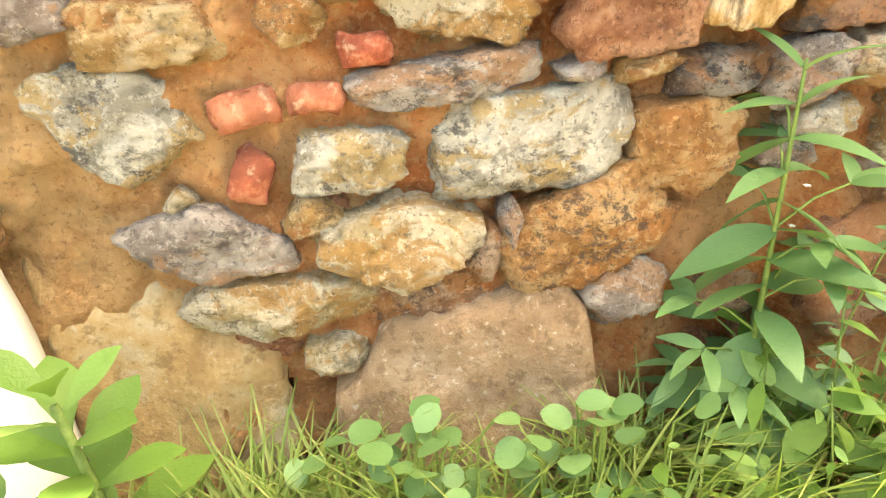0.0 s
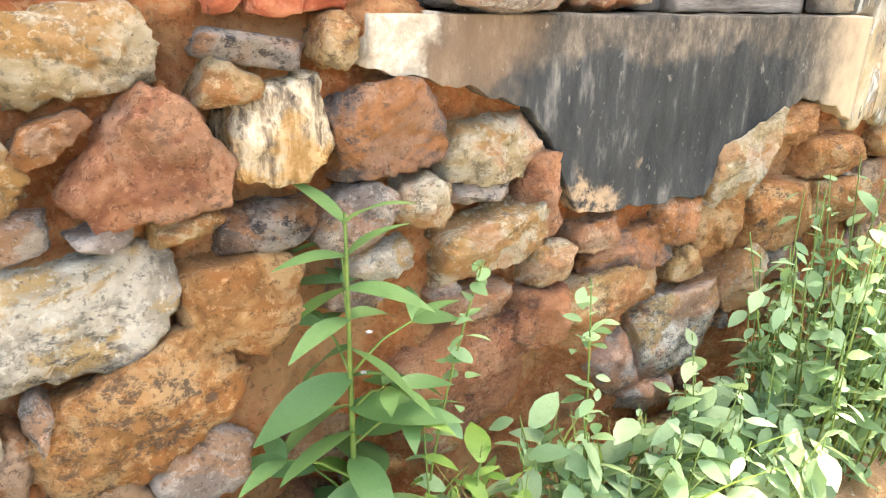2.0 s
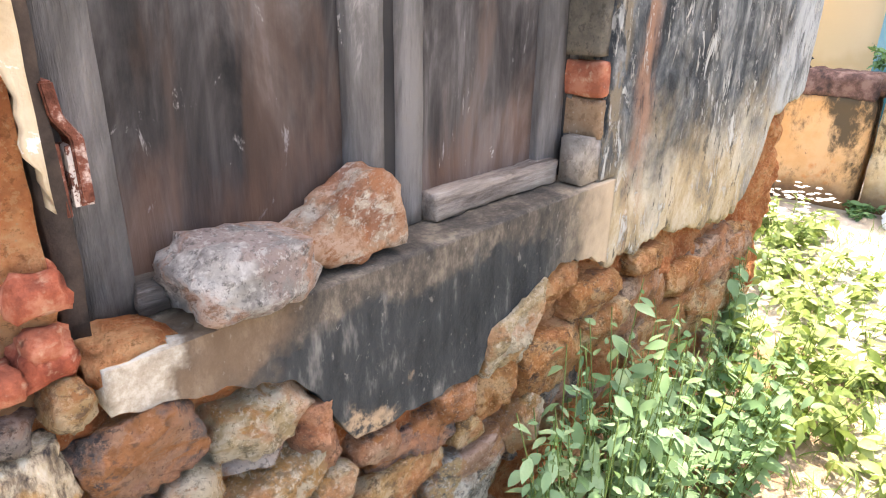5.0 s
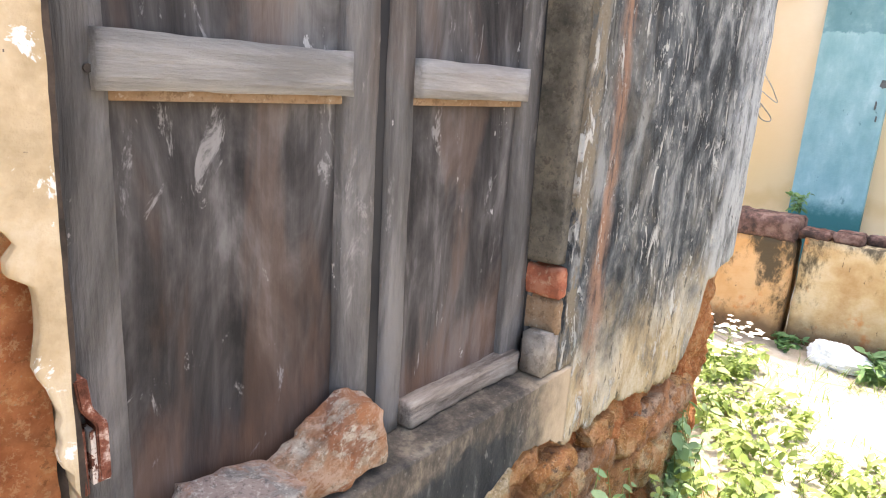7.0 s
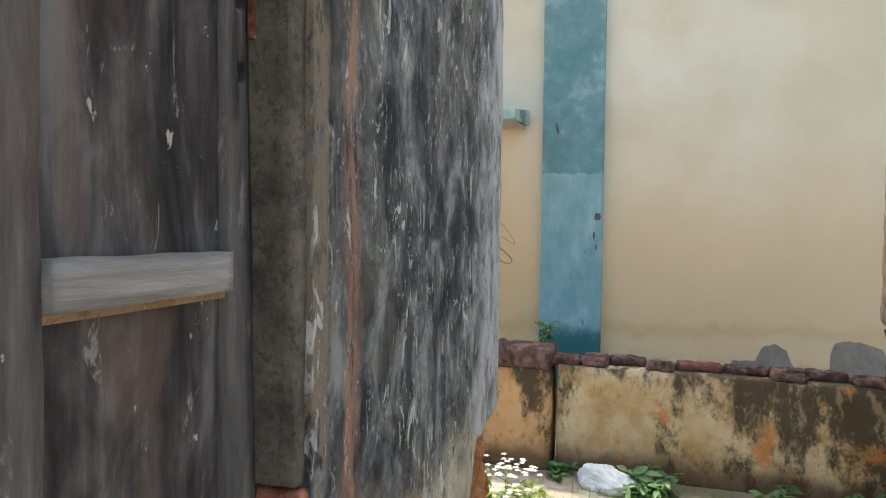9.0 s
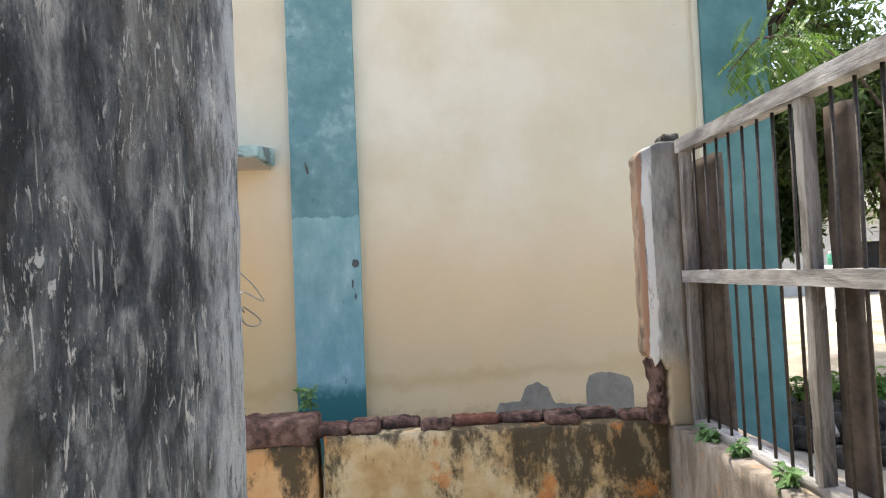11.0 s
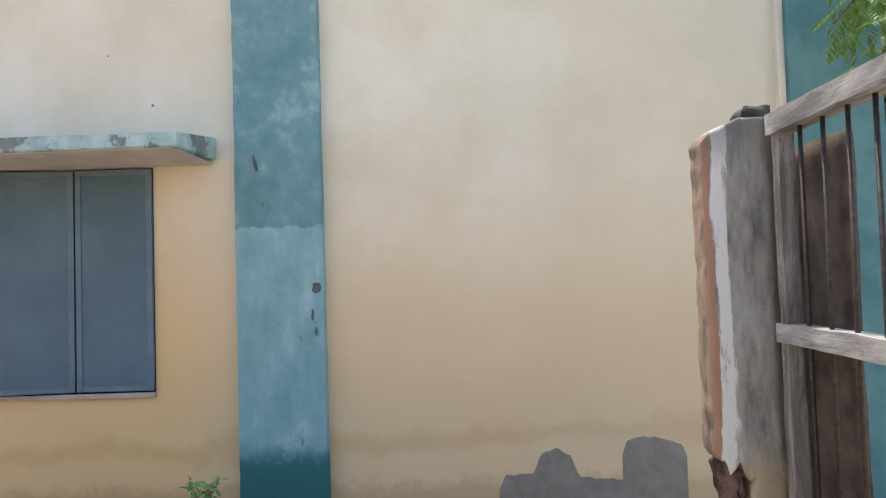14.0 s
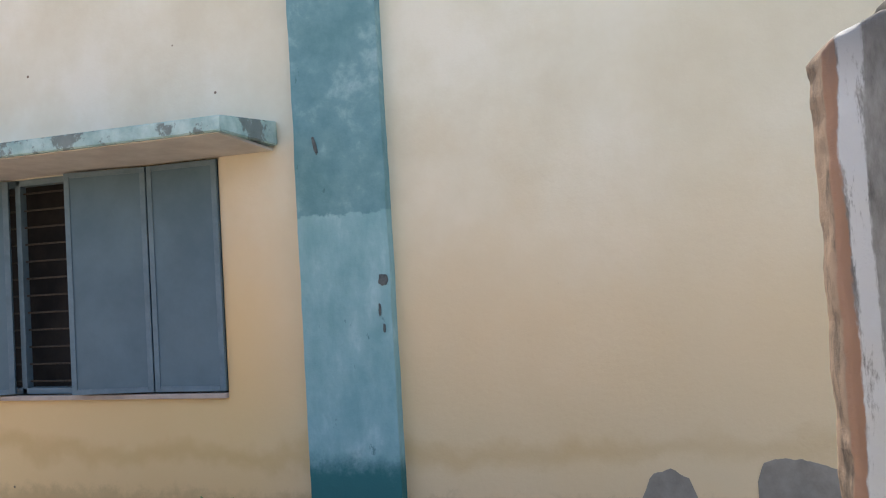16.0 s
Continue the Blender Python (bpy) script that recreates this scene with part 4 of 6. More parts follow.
# small packing stones that fill the joints, in a loose pattern
filler = random.Random(5)
for i in range(70):
    fx, fz = filler.uniform(-1.1, 2.8), filler.uniform(0.06, 0.62 if i % 3 else 0.85)
    if fz > 0.55 and fx > 0.5:
        fz -= 0.35
    s = filler.uniform(0.03, 0.075)
    ob = part("stone", hull_stone(s * 1.4, s, 0.07, filler.choice(("round", "slab", "block")), 200 + i, 3), ROCK[filler.choice(("ochre", "orange", "brown", "grey", "red"))], WALL, smooth=True)
    ob.matrix_basis = pose(fx, 0.912, fz, 0, filler.uniform(-20, 20), 0)
for i in range(16):
    fx, fz = -0.55 - 0.17 * (i % 4), 0.14 + 0.2 * (i // 4)
    ob = part("stone", hull_stone(0.17, 0.13, 0.12, ("round", "slab", "block")[i % 3], 300 + i, 3), ROCK[("ochre", "grey", "pale", "white")[i % 4]], WALL, smooth=True)
    ob.matrix_basis = pose(fx + 0.03 * math.sin(i), 0.915, fz, 0, 9 * math.sin(i * 2), 0)

# render coats
LOW_SILL = [(0.585, 0.802), (0.68, 0.785), (0.82, 0.745), (0.87, 0.69), (0.935, 0.578), (1.03, 0.568), (1.24, 0.565), (1.29, 0.62), (1.44, 0.69), (1.5, 0.715), (1.63, 0.69), (1.72, 0.645)]
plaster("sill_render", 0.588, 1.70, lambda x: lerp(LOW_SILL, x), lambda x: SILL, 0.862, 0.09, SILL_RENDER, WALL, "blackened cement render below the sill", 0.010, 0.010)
LOW_MOULD = [(1.70, 0.645), (1.88, 0.645), (2.0, 0.66), (2.1, 0.63), (2.28, 0.60), (2.45, 0.585), (2.58, 0.62), (2.66, 0.72), (2.70, 0.86), (2.9, 0.90), (3.06, 0.92)]
plaster("wall_render", 1.70, 3.05, lambda x: lerp(LOW_MOULD, x), lambda x: WALL_TOP, 0.865, 0.10, MOULD, WALL, "lime render streaked with black mould", 0.014, 0.03, 0.005, 0.05)
plaster("wall_render", OPEN_R, 1.70, lambda x: SILL + 0.002, lambda x: WALL_TOP, 0.866, 0.10, MOULD, WALL, "lime render streaked with black mould", 0.010, 0.0)
plaster("wall_render", OPEN_L, OPEN_R, lambda x: HEAD, lambda x: WALL_TOP, 0.866, 0.10, MOULD, WALL, "lime render streaked with black mould", 0.02, 0.0)
LOW_CREAM = [(-3, 1.36), (0.2, 1.35), (0.40, 1.375), (0.47, 1.40)]
plaster("wall_render", -1.2, 0.46, lambda x: lerp(LOW_CREAM, x), lambda x: WALL_TOP, 0.868, 0.03, CREAM_OLD, WALL, "flaking cream limewashed render", 0.014, 0.02)


def edge_strip(z0, z1, left, right, y, thick):
    """A strip of limewashed render beside the door frame, broken along its left side."""
    bm = bmesh.new()
    n, cols = 150, 10
    front, back = [], []
    for j in range(n + 1):
        z = z0 + (z1 - z0) * j / n
        a = lerp(left, z) + 0.006 * noise.noise((z * 60, 1, 4)) + 0.004 * noise.noise((z * 140, 5, 4))
        b = right + 0.0015 * noise.noise((z * 25, 2, 8))
        row = [bm.verts.new((a + (b - a) * i / cols, y + 0.0015 * noise.noise((i * 0.7, z * 30, 1)) + (0.002 if i == 0 else 0), z)) for i in range(cols + 1)]
        front.append(row)
        back.append((bm.verts.new((a + 0.003, y + thick, z)), bm.verts.new((b, y + thick, z))))
    for j in range(n):
        for i in range(cols):
            bm.faces.new((front[j][i], front[j][i + 1], front[j + 1][i + 1], front[j + 1][i]))
        bm.faces.new((back[j][0], front[j][0], front[j + 1][0], back[j + 1][0]))
        bm.faces.new((front[j][-1], back[j][1], back[j + 1][1], front[j + 1][-1]))
    return part("wall_render", bm, CREAM_OLD, WALL, "flaking cream limewashed render", smooth=True)


STRIP_LEFT = [(1.04, 0.579), (1.095, 0.570), (1.105, 0.557), (1.13, 0.563), (1.176, 0.562), (1.205, 0.545), (1.26, 0.552), (1.298, 0.552), (1.312, 0.530), (1.33, 0.528), (1.34, 0.540), (1.36, 0.527), (1.38, 0.470), (1.40, 0.461)]
edge_strip(1.045, WALL_TOP, STRIP_LEFT, 0.5765, 0.868, 0.03)
# render on the side of the corner
bm = worn_box(2.981, 3.047, 0.95, 1.28, 0.88, WALL_TOP, 0.05, 0.008, 4)
part("wall_render", bm, MOULD, WALL, smooth=True)
# jamb of the opening
bm = worn_box(1.606, 1.655, 0.878, 1.0, 1.122, HEAD, 0.02, 0.004, 2)
for v in bm.verts:
    if v.co.x < 1.63:
        v.co.x += 1.577 + 0.035 * (1.94 - v.co.z) - 1.606 - 0.004 * max(0.0, min(1.0, (1.5 - v.co.z) / 0.15))
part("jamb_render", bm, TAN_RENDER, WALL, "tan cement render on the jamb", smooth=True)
bm = worn_box(1.605, 1.66, 0.868, 1.0, 1.045, 1.118, 0.012, 0.004, 3, 20)
part("brick", bm, BRICK, WALL, "bare red brick in the jamb", smooth=True)
bm = worn_box(1.615, 1.66, 0.872, 1.0, 0.955, 1.042, 0.015, 0.004, 6, 20)
part("brick", bm, EARTH_RENDER, WALL, smooth=True)
bm = bmesh.new()
rim = [(0.0, 0.0), (0.085, 0.0), (0.098, 0.035), (0.092, 0.068), (0.07, 0.092), (0.035, 0.10), (0.0, 0.10)]
fr = [bm.verts.new((1.572 + u, 0.872 + 0.2 * u * 0.1, SILL + 0.006 + v)) for u, v in rim]
bk = [bm.verts.new((1.572 + u, 0.935, SILL + 0.006 + v)) for u, v in rim]
bm.faces.new(fr)
bm.faces.new(bk[::-1])
for i in range(len(rim)):
    bm.faces.new((fr[i], bk[i], bk[(i + 1) % len(rim)], fr[(i + 1) % len(rim)]))
bmesh.ops.recalc_face_normals(bm, faces=bm.faces)
bmesh.ops.bevel(bm, geom=list(bm.edges), offset=0.004, segments=2, affect="EDGES")
part("corner_block", bm, GREY_CEMENT, WALL, "rounded grey cement block at the sill's end", smooth=True)
# sill slab
bm = worn_box(0.66, 1.69, 0.866, 1.02, SILL - 0.03, SILL + 0.002, 0.02, 0.004, 8, 12)
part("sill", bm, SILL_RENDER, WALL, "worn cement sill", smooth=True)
bm = worn_box(0.575, 0.68, 0.87, 1.0, SILL - 0.03, SILL + 0.012, 0.012, 0.010, 9, 18)
part("sill_rubble", bm, MUD, WALL, "crumbled red mud at the sill's broken end", smooth=True)


# render fragments at the wall's foot
def slab_fragment(name, left, right, low_z, tops, y, material, label, feather=0.0):
    bm = bmesh.new()
    n = 40
    f, b = [], []
    for i in range(n + 1):
        x = left + (right - left) * i / n
        top = lerp(tops, x) + 0.012 * noise.noise((x * 45, 2, 0)) + 0.006 * noise.noise((x * 130, 2, 0))
        col = []
        for j in range(15):
            z = low_z + (top - low_z) * j / 14
            yy = y - 0.03 * (1 - j / 14) + 0.012 * noise.noise((x * 12, 1, z * 12)) + 0.005 * noise.noise((x * 50, 1, z * 50))
            out = min(1.0, i / 5, (n - i) / 5, (14 - j) / 3)
            yy += feather * (1 - out) ** 2
            sx = 0.012 * noise.noise((z * 30, i // 20, 4)) if i in (0, n) else 0
            col.append(bm.verts.new((x + sx, yy + (0.008 if j == 14 else 0), z)))
        f.append(col)
        b.append((bm.verts.new((x, y + 0.05, low_z)), bm.verts.new((x, y + 0.05, top + 0.004))))
    for i in range(n):
        for j in range(14):
            bm.faces.new((f[i][j], f[i + 1][j], f[i + 1][j + 1], f[i][j + 1]))
        bm.faces.new((f[i][14], f[i + 1][14], b[i + 1][1], b[i][1]))
    for i in (0, n):
        bm.faces.new([*f[i], b[i][1], b[i][0]])
    return part(name, bm, material, WALL, label, smooth=True)


slab_fragment("plinth_render", -0.035, 0.345, 0.03, [(-0.035, 0.235), (0.0, 0.262), (0.03, 0.318), (0.05, 0.347), (0.10, 0.345), (0.15, 0.352), (0.20, 0.362), (0.235, 0.380), (0.275, 0.382), (0.31, 0.338), (0.318, 0.27), (0.325, 0.215), (0.345, 0.17)], 0.845, EARTH_RENDER, "slab of brown earth render left on the plinth")
slab_fragment("plinth_render", -0.40, -0.19, 0.03, [(-0.40, 0.485), (-0.37, 0.475), (-0.33, 0.452), (-0.28, 0.442), (-0.24, 0.446), (-0.19, 0.40)], 0.884, PALE_RENDER, "pale cement render left on the plinth", 0.03)
slab_fragment("plinth_render", -0.235, -0.100, 0.03, [(-0.235, 0.36), (-0.17, 0.352), (-0.12, 0.338), (-0.1, 0.325)], 0.880, PALE_RENDER, "pale cement render left on the plinth", 0.02)

# white painted slab leaning by the wall
bm = worn_box(-0.95, -0.375, 0.80, 0.86, -0.01, 0.62, 0.03, 0.004, 12)
for v in bm.verts:
    v.co.x -= 0.10 * max(0.0, v.co.z - 0.30)
tagged(link("slab", bm, plain("white_limewash", (0.72, 0.71, 0.68), (0.82, 0.81, 0.79), 10, 0.85), smooth=True), "whitewashed stone slab standing against the rubble wall", "slab")


# ---- shuttered opening ----
# Near-black brown for the frame beside the left leaf.
DARK_FRAME = plain("dark_brown_frame", (0.02, 0.016, 0.014), (0.07, 0.05, 0.04), 25, 0.9)

def shutter_door():
    d = tagged(new("door_1"), "weathered grey wooden double-leaf door, shut", "door", kind="structure")
    for name, x0, x1, s0, s1 in (("leaf", 0.612, 1.095, 0.672, 1.018), ("leaf", 1.111, 1.606, 1.178, 1.515)):
        first = x0 < 1
        leaf = part("leaf", boxed(s0 - 0.02, s1 + 0.02, 0.972, 0.99, SILL + 0.02, HEAD - 0.02, 0.002), PANEL_WOOD, d, "dark stained wooden panel")
        for a, b in ((x0, s0), (s1, x1)):
            bm = worn_box(a, b, 0.955, 0.99, SILL + 0.006, HEAD - 0.01, 0.03, 0.0022, int(a * 50), 9)
            # the leaves hang askew: the joints between them taper
            for v in bm.verts:
                if b == 1.095 and v.co.x > 1.05:
                    v.co.x -= 0.004 * max(0.0, 1.9 - v.co.z)
                if a == 1.111 and v.co.x < 1.15:
                    v.co.x += 0.009 * max(0.0, 1.9 - v.co.z)
                if b == 1.606 and v.co.x > 1.56:
                    v.co.x += 1.569 + 0.035 * (1.94 - v.co.z) - 1.606
            part("stile", bm, STILE_WOOD, leaf, smooth=True)
        lo, hi = (s0 - 0.02, s1 + 0.008) if first else (s0 - 0.002, s1 + 0.002)
        part("rail", worn_box(lo, hi, 0.940, 0.985, 1.478, 1.543, 0.02, 0.0022, 3 + first, 14), RAIL_WOOD, leaf, "silver-grey middle rail", smooth=True)
        bm = boxed(s0, s1, 0.956, 0.985, 1.466, 1.479, 0.003)
        part("moulding", bm, EARTH_RENDER, leaf, "tan moulding under the rail")
        part("rail", worn_box(s0, s1, 0.950, 0.985, HEAD - 0.09, HEAD - 0.02, 0.03, 0.002, 7, 14), RAIL_WOOD, leaf, smooth=True)
        if first:
            part("rail", worn_box(s0 - 0.005, s1, 0.945, 0.985, SILL + 0.004, SILL + 0.052, 0.015, 0.004, 9, 25), BLACK_WOOD, leaf, "rotten dark bottom rail", smooth=True)
        else:
            part("rail", worn_box(s0 + 0.012, 1.575, 0.936, 0.985, SILL + 0.004, SILL + 0.055, 0.012, 0.004, 10, 25), SPLIT_WOOD, leaf, "bleached and split bottom rail", smooth=True)
    # Near-black strips, almost flush, stand for the shade in the door's joints.
    part("gap_shade", boxed(1.075, 1.130, 0.9605, 0.968, SILL + 0.02, HEAD - 0.03), SHADE_BLACK, d)
    part("gap_shade", boxed(1.545, 1.617, 0.9575, 0.965, SILL + 0.07, HEAD - 0.03), SHADE_BLACK, d)
    # Unseen sheet, added to keep light from leaking in behind the leaves.
    part("light_stop", boxed(0.58, 1.64, 1.06, 1.08, SILL - 0.028, HEAD + 0.05), SHADE_BLACK, d)
    # frame round the leaves
    part("frame", worn_box(0.577, 0.606, 0.925, 1.01, SILL + 0.01, HEAD, 0.03, 0.003, 5, 10), DARK_FRAME, d, "dark split door frame", smooth=True)
    part("frame", worn_box(1.618, 1.64, 0.945, 1.01, SILL + 0.01, HEAD, 0.03, 0.003, 6, 10), STILE_WOOD, d, smooth=True)
    part("frame", worn_box(0.58, 1.64, 0.93, 1.01, HEAD - 0.012, HEAD + 0.05, 0.03, 0.003, 7, 10), STILE_WOOD, d, smooth=True)
    # strap hinge on the frame, and the upper hinge on the other jamb
    bm = bmesh.new()
    strap = [(0.600, 1.165), (0.604, 1.128), (0.620, 1.104), (0.620, 1.032)]
    ends = []
    for x, z in strap:
        ends.append([bm.verts.new((x + dx, y, z)) for dx, y in ((0, 0.922), (0.014, 0.922), (0.014, 0.952), (0, 0.952))])
    for p, q in zip(ends, ends[1:]):
        for k in range(4):
            bm.faces.new((p[k], p[(k + 1) % 4], q[(k + 1) % 4], q[k]))
    bm.faces.new(ends[0][::-1])
    bm.faces.new(ends[-1])
    bmesh.ops.recalc_face_normals(bm, faces=bm.faces)
    bmesh.ops.bevel(bm, geom=list(bm.edges), offset=0.002, segments=2, affect="EDGES")
    hin = part("hinge", bm, RUST, d, "bent rusted iron strap hinge with flaking white paint")
    part("hinge_plate", worn_box(0.614, 0.634, 0.926, 0.956, 1.028, 1.097, 0.008, 0.0015, 4, 20), FLAKED_IRON, hin, "iron plate with flaking white paint")
    part("hinge_pin", tube([(0.605, 0.930, 1.02), (0.605, 0.932, 1.10)], 0.006, 8), RUST, hin)
    hin = part("hinge", boxed(1.568, 1.606, 0.942, 0.953, 1.90, 1.99, 0.002), RUST, d, "rusted iron hinge")
    part("hinge_plate", boxed(1.606, 1.635, 0.925, 0.945, 1.93, 1.98, 0.002), RUST, hin)
    part("hinge_pin", tube([(1.606, 0.934, 1.895), (1.606, 0.934, 1.985)], 0.007, 8), RUST, hin)
    # knot hole and nail heads
    for x, z, r in ((1.03, 1.515, 0.004), (0.65, 1.5, 0.005)):
        part("nail", tube([(x, 0.956, z), (x, 0.951, z)], r, 8), IRON, d)
    bm = bmesh.new()
    bmesh.ops.create_uvsphere(bm, u_segments=14, v_segments=8, radius=1)
    for v in bm.verts:
        v.co = Vector((0.987 + 0.012 * v.co.x, 0.972 + 0.003 * v.co.y, 1.835 + 0.034 * v.co.z))
    part("knot", bm, SHADE_BLACK, d, "dark knot hole", smooth=True)
    return d


shutter_door()


def sill_stone(w, h, d, seed, kind, shape, m, label):
    ob = link("loose_stone", hull_stone(w, h, d, shape, seed, 4), ROCK[kind], smooth=True)
    ob.matrix_basis = m
    return tagged(ob, label, "stone", "stones on the sill")


sill_stone(0.195, 0.108, 0.12, 61, "granite", "round", pose(0.785, 0.888, SILL + 0.050, 0, 4, 0), "rough grey-white granite stone lying on the sill")
sill_stone(0.235, 0.150, 0.075, 67, "rust", "ramp", pose(0.975, 0.912, SILL + 0.068, 0, -8, 0), "rust-streaked pale stone leaning on the door")

# ---- tall cream building ----
FAR = 6.6


def wall_with_hole(x0, x1, ys, zs):
    """A wall along y with one opening through it, as one closed mesh."""
    bm = bmesh.new()
    v = {(s, i, j): bm.verts.new((x, ys[i], zs[j])) for s, x in ((0, x0), (1, x1)) for i in range(4) for j in range(4)}
    for i in range(3):
        for j in range(3):
            if (i, j) != (1, 1):
                for s in (0, 1):
                    bm.faces.new([v[s, a, c] for a, c in ((i, j), (i + 1, j), (i + 1, j + 1), (i, j + 1))])
    ring = [(i, 0) for i in range(4)] + [(3, j) for j in range(1, 4)] + [(i, 3) for i in (2, 1, 0)] + [(0, 2), (0, 1)]
    for loop in (ring, [(1, 1), (2, 1), (2, 2), (1, 2)]):
        for p, q in zip(loop, loop[1:] + loop[:1]):
            bm.faces.new((v[(0, *p)], v[(0, *q)], v[(1, *q)], v[(1, *p)]))
    bmesh.ops.recalc_face_normals(bm, faces=bm.faces)
    return bm


def tall_building():
    y0, y1, top = -2.62, 7.0, 5.2
    w0, w1, z0, z1 = 1.905, 4.55, 1.07, 2.47
    b = tagged(link("building", wall_with_hole(FAR, FAR + 0.24, (y0, w0, w1, y1), (0, z0, z1, top)), CREAM), "tall cream-washed building with teal pilasters", "building")
    part("side_wall", boxed(FAR + 0.241, 12.0, y0, y0 + 0.24, 0, top), CREAM, b)
    part("side_wall", boxed(FAR + 0.241, 12.0, y1 - 0.24, y1, 0, top), CREAM, b)
    part("roof", boxed(FAR, 12.0, y0, y1, top + 0.001, top + 0.15), GREY_CEMENT, b)
    for a, c, coat, lab in ((0.832, 1.366, TEAL, "faded two-tone teal pilaster"), (-2.60, -2.03, TEAL_SHADED, "teal corner pilaster, darkened for tree shade")):
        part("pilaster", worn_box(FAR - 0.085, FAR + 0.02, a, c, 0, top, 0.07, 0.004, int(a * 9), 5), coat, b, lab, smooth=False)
    part("corner_band", boxed(FAR - 0.05, FAR + 0.01, -2.03, -1.985, 0, top), plain("pale_band", (0.66, 0.63, 0.50), (0.74, 0.70, 0.58), 5, 0.85), b, "pale painted band")
    # canopy over the window, thinner at its front
    bm = bmesh.new()
    ya, yb = 1.50, 4.9
    prof = [(FAR - 0.01, 2.50), (6.0, 2.475), (6.0, 2.555), (FAR - 0.01, 2.64)]
    a = [bm.verts.new((x, ya, z)) for x, z in prof]
    c = [bm.verts.new((x, yb, z)) for x, z in prof]
    bm.faces.new(a)
    bm.faces.new(c[::-1])
    for i in range(4):
        bm.faces.new((a[i], c[i], c[(i + 1) % 4], a[(i + 1) % 4]))
    bmesh.ops.recalc_face_normals(bm, faces=bm.faces)
    bmesh.ops.bevel(bm, geom=list(bm.edges), offset=0.006, segments=2, affect="EDGES")
    can = part("canopy", bm, CANOPY_EDGE, b, "pale teal concrete window canopy with black stains")
    part("soffit", boxed(6.03, FAR - 0.012, ya + 0.03, yb - 0.02, 2.470, 2.4835), CANOPY_UNDER, can, "grey soffit")
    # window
    # This near-black sheet stands for the shade of the room behind the bars.
    win = part("window", boxed(FAR + 0.30, FAR + 0.32, w0 - 0.1, w1 + 0.1, z0 - 0.1, z1 + 0.1), SHADE_BLACK, b, "window with blue-grey metal shutters, partly open")
    bm = bmesh.new()
    for a, c, d, e in ((w0, w0 + 0.04, z0, z1), (w1 - 0.04, w1, z0, z1), (w0, w1, z1 - 0.04, z1), (w0, w1, z0, z0 + 0.04)):
        box(bm, FAR + 0.03, FAR + 0.09, a, c, d, e, 0.004)
    for y in (2.88, 3.42):
        box(bm, FAR + 0.03, FAR + 0.08, y - 0.02, y + 0.02, z0, z1, 0.004)
    part("window_frame", bm, SHUTTER_EDGE, win)
    for i in range(12):
        z = z0 + 0.08 + i * 0.112
        part("bar", tube([(FAR + 0.06, w0 + 0.03, z), (FAR + 0.06, w1 - 0.03, z)], 0.006, 6), IRON, win)
    part("sill", boxed(FAR - 0.03, FAR + 0.1, w0 - 0.0, w1 + 0.02, z0 - 0.03, z0, 0.004), plain("pink_grey_sill", (0.42, 0.34, 0.29), (0.52, 0.44, 0.38), 8, 0.9), win)

    def metal_leaf(hy, width, turn):
        """A sheet-metal shutter hung at hy, opening outwards by turn degrees."""
        bm = boxed(-0.008, 0.008, 0, width, z0 + 0.012, z1 - 0.012, 0.002)
        leaf = part("shutter", bm, SHUTTER, win, "blue-grey sheet-metal shutter")
        for a, c, d, e in ((0, 0.035, z0 + 0.012, z1 - 0.012), (width - 0.035, width, z0 + 0.012, z1 - 0.012), (0.035, width - 0.035, z0 + 0.012, z0 + 0.045), (0.035, width - 0.035, z1 - 0.045, z1 - 0.012)):
            part("shutter_frame", boxed(-0.014, -0.0085, a, c, d, e, 0.002), SHUTTER_EDGE, leaf)
        leaf.matrix_basis = pose(FAR - 0.012, hy, 0, 0, 0, turn)
        return leaf

    metal_leaf(w0 + 0.004, 0.48, 0)
    metal_leaf(w0 + 0.497, 0.54, 7)
    metal_leaf(3.445, 0.6, 24)
    return b


tall_building()


# bare cement patches where the distemper has come off
def wall_patch(y0, y1, z0, tops):
    bm = bmesh.new()
    n = 36
    f, g = [], []
    for i in range(n + 1):
        y = y0 + (y1 - y0) * i / n
        t = lerp(tops, (y - y0) / (y1 - y0)) + 0.012 * noise.noise((y * 22, 1, 5)) + 0.006 * noise.noise((y * 60, 2, 5))
        f.append((bm.verts.new((FAR - 0.004, y, z0)), bm.verts.new((FAR - 0.004, y, t))))
        g.append((bm.verts.new((FAR + 0.01, y, z0)), bm.verts.new((FAR + 0.01, y, t))))
    for i in range(n):
        bm.faces.new((f[i][0], f[i][1], f[i + 1][1], f[i + 1][0]))
        bm.faces.new((f[i][1], g[i][1], g[i + 1][1], f[i + 1][1]))
    bm.faces.new((f[0][0], g[0][0], g[0][1], f[0][1]))
    bm.faces.new((f[n][0], f[n][1], g[n][1], g[n][0]))
    bmesh.ops.recalc_face_normals(bm, faces=bm.faces)
    return part("bare_patch", bm, PATCH, bpy.data.objects["building"], "bare grey cement patch")


PATCH = plain("bare_grey_cement", (0.23, 0.205, 0.175), (0.31, 0.28, 0.24), 9, 0.92)
wall_patch(-1.345, -0.955, 0.2, [(0, 0.60), (0.06, 0.66), (0.35, 0.70), (0.7, 0.72), (0.93, 0.69), (1, 0.60)])
wall_patch(-0.955, -0.20, 0.2, [(0, 0.46), (0.35, 0.48), (0.42, 0.62), (0.55, 0.66), (0.66, 0.62), (0.72, 0.51), (0.95, 0.50), (1, 0.42)])


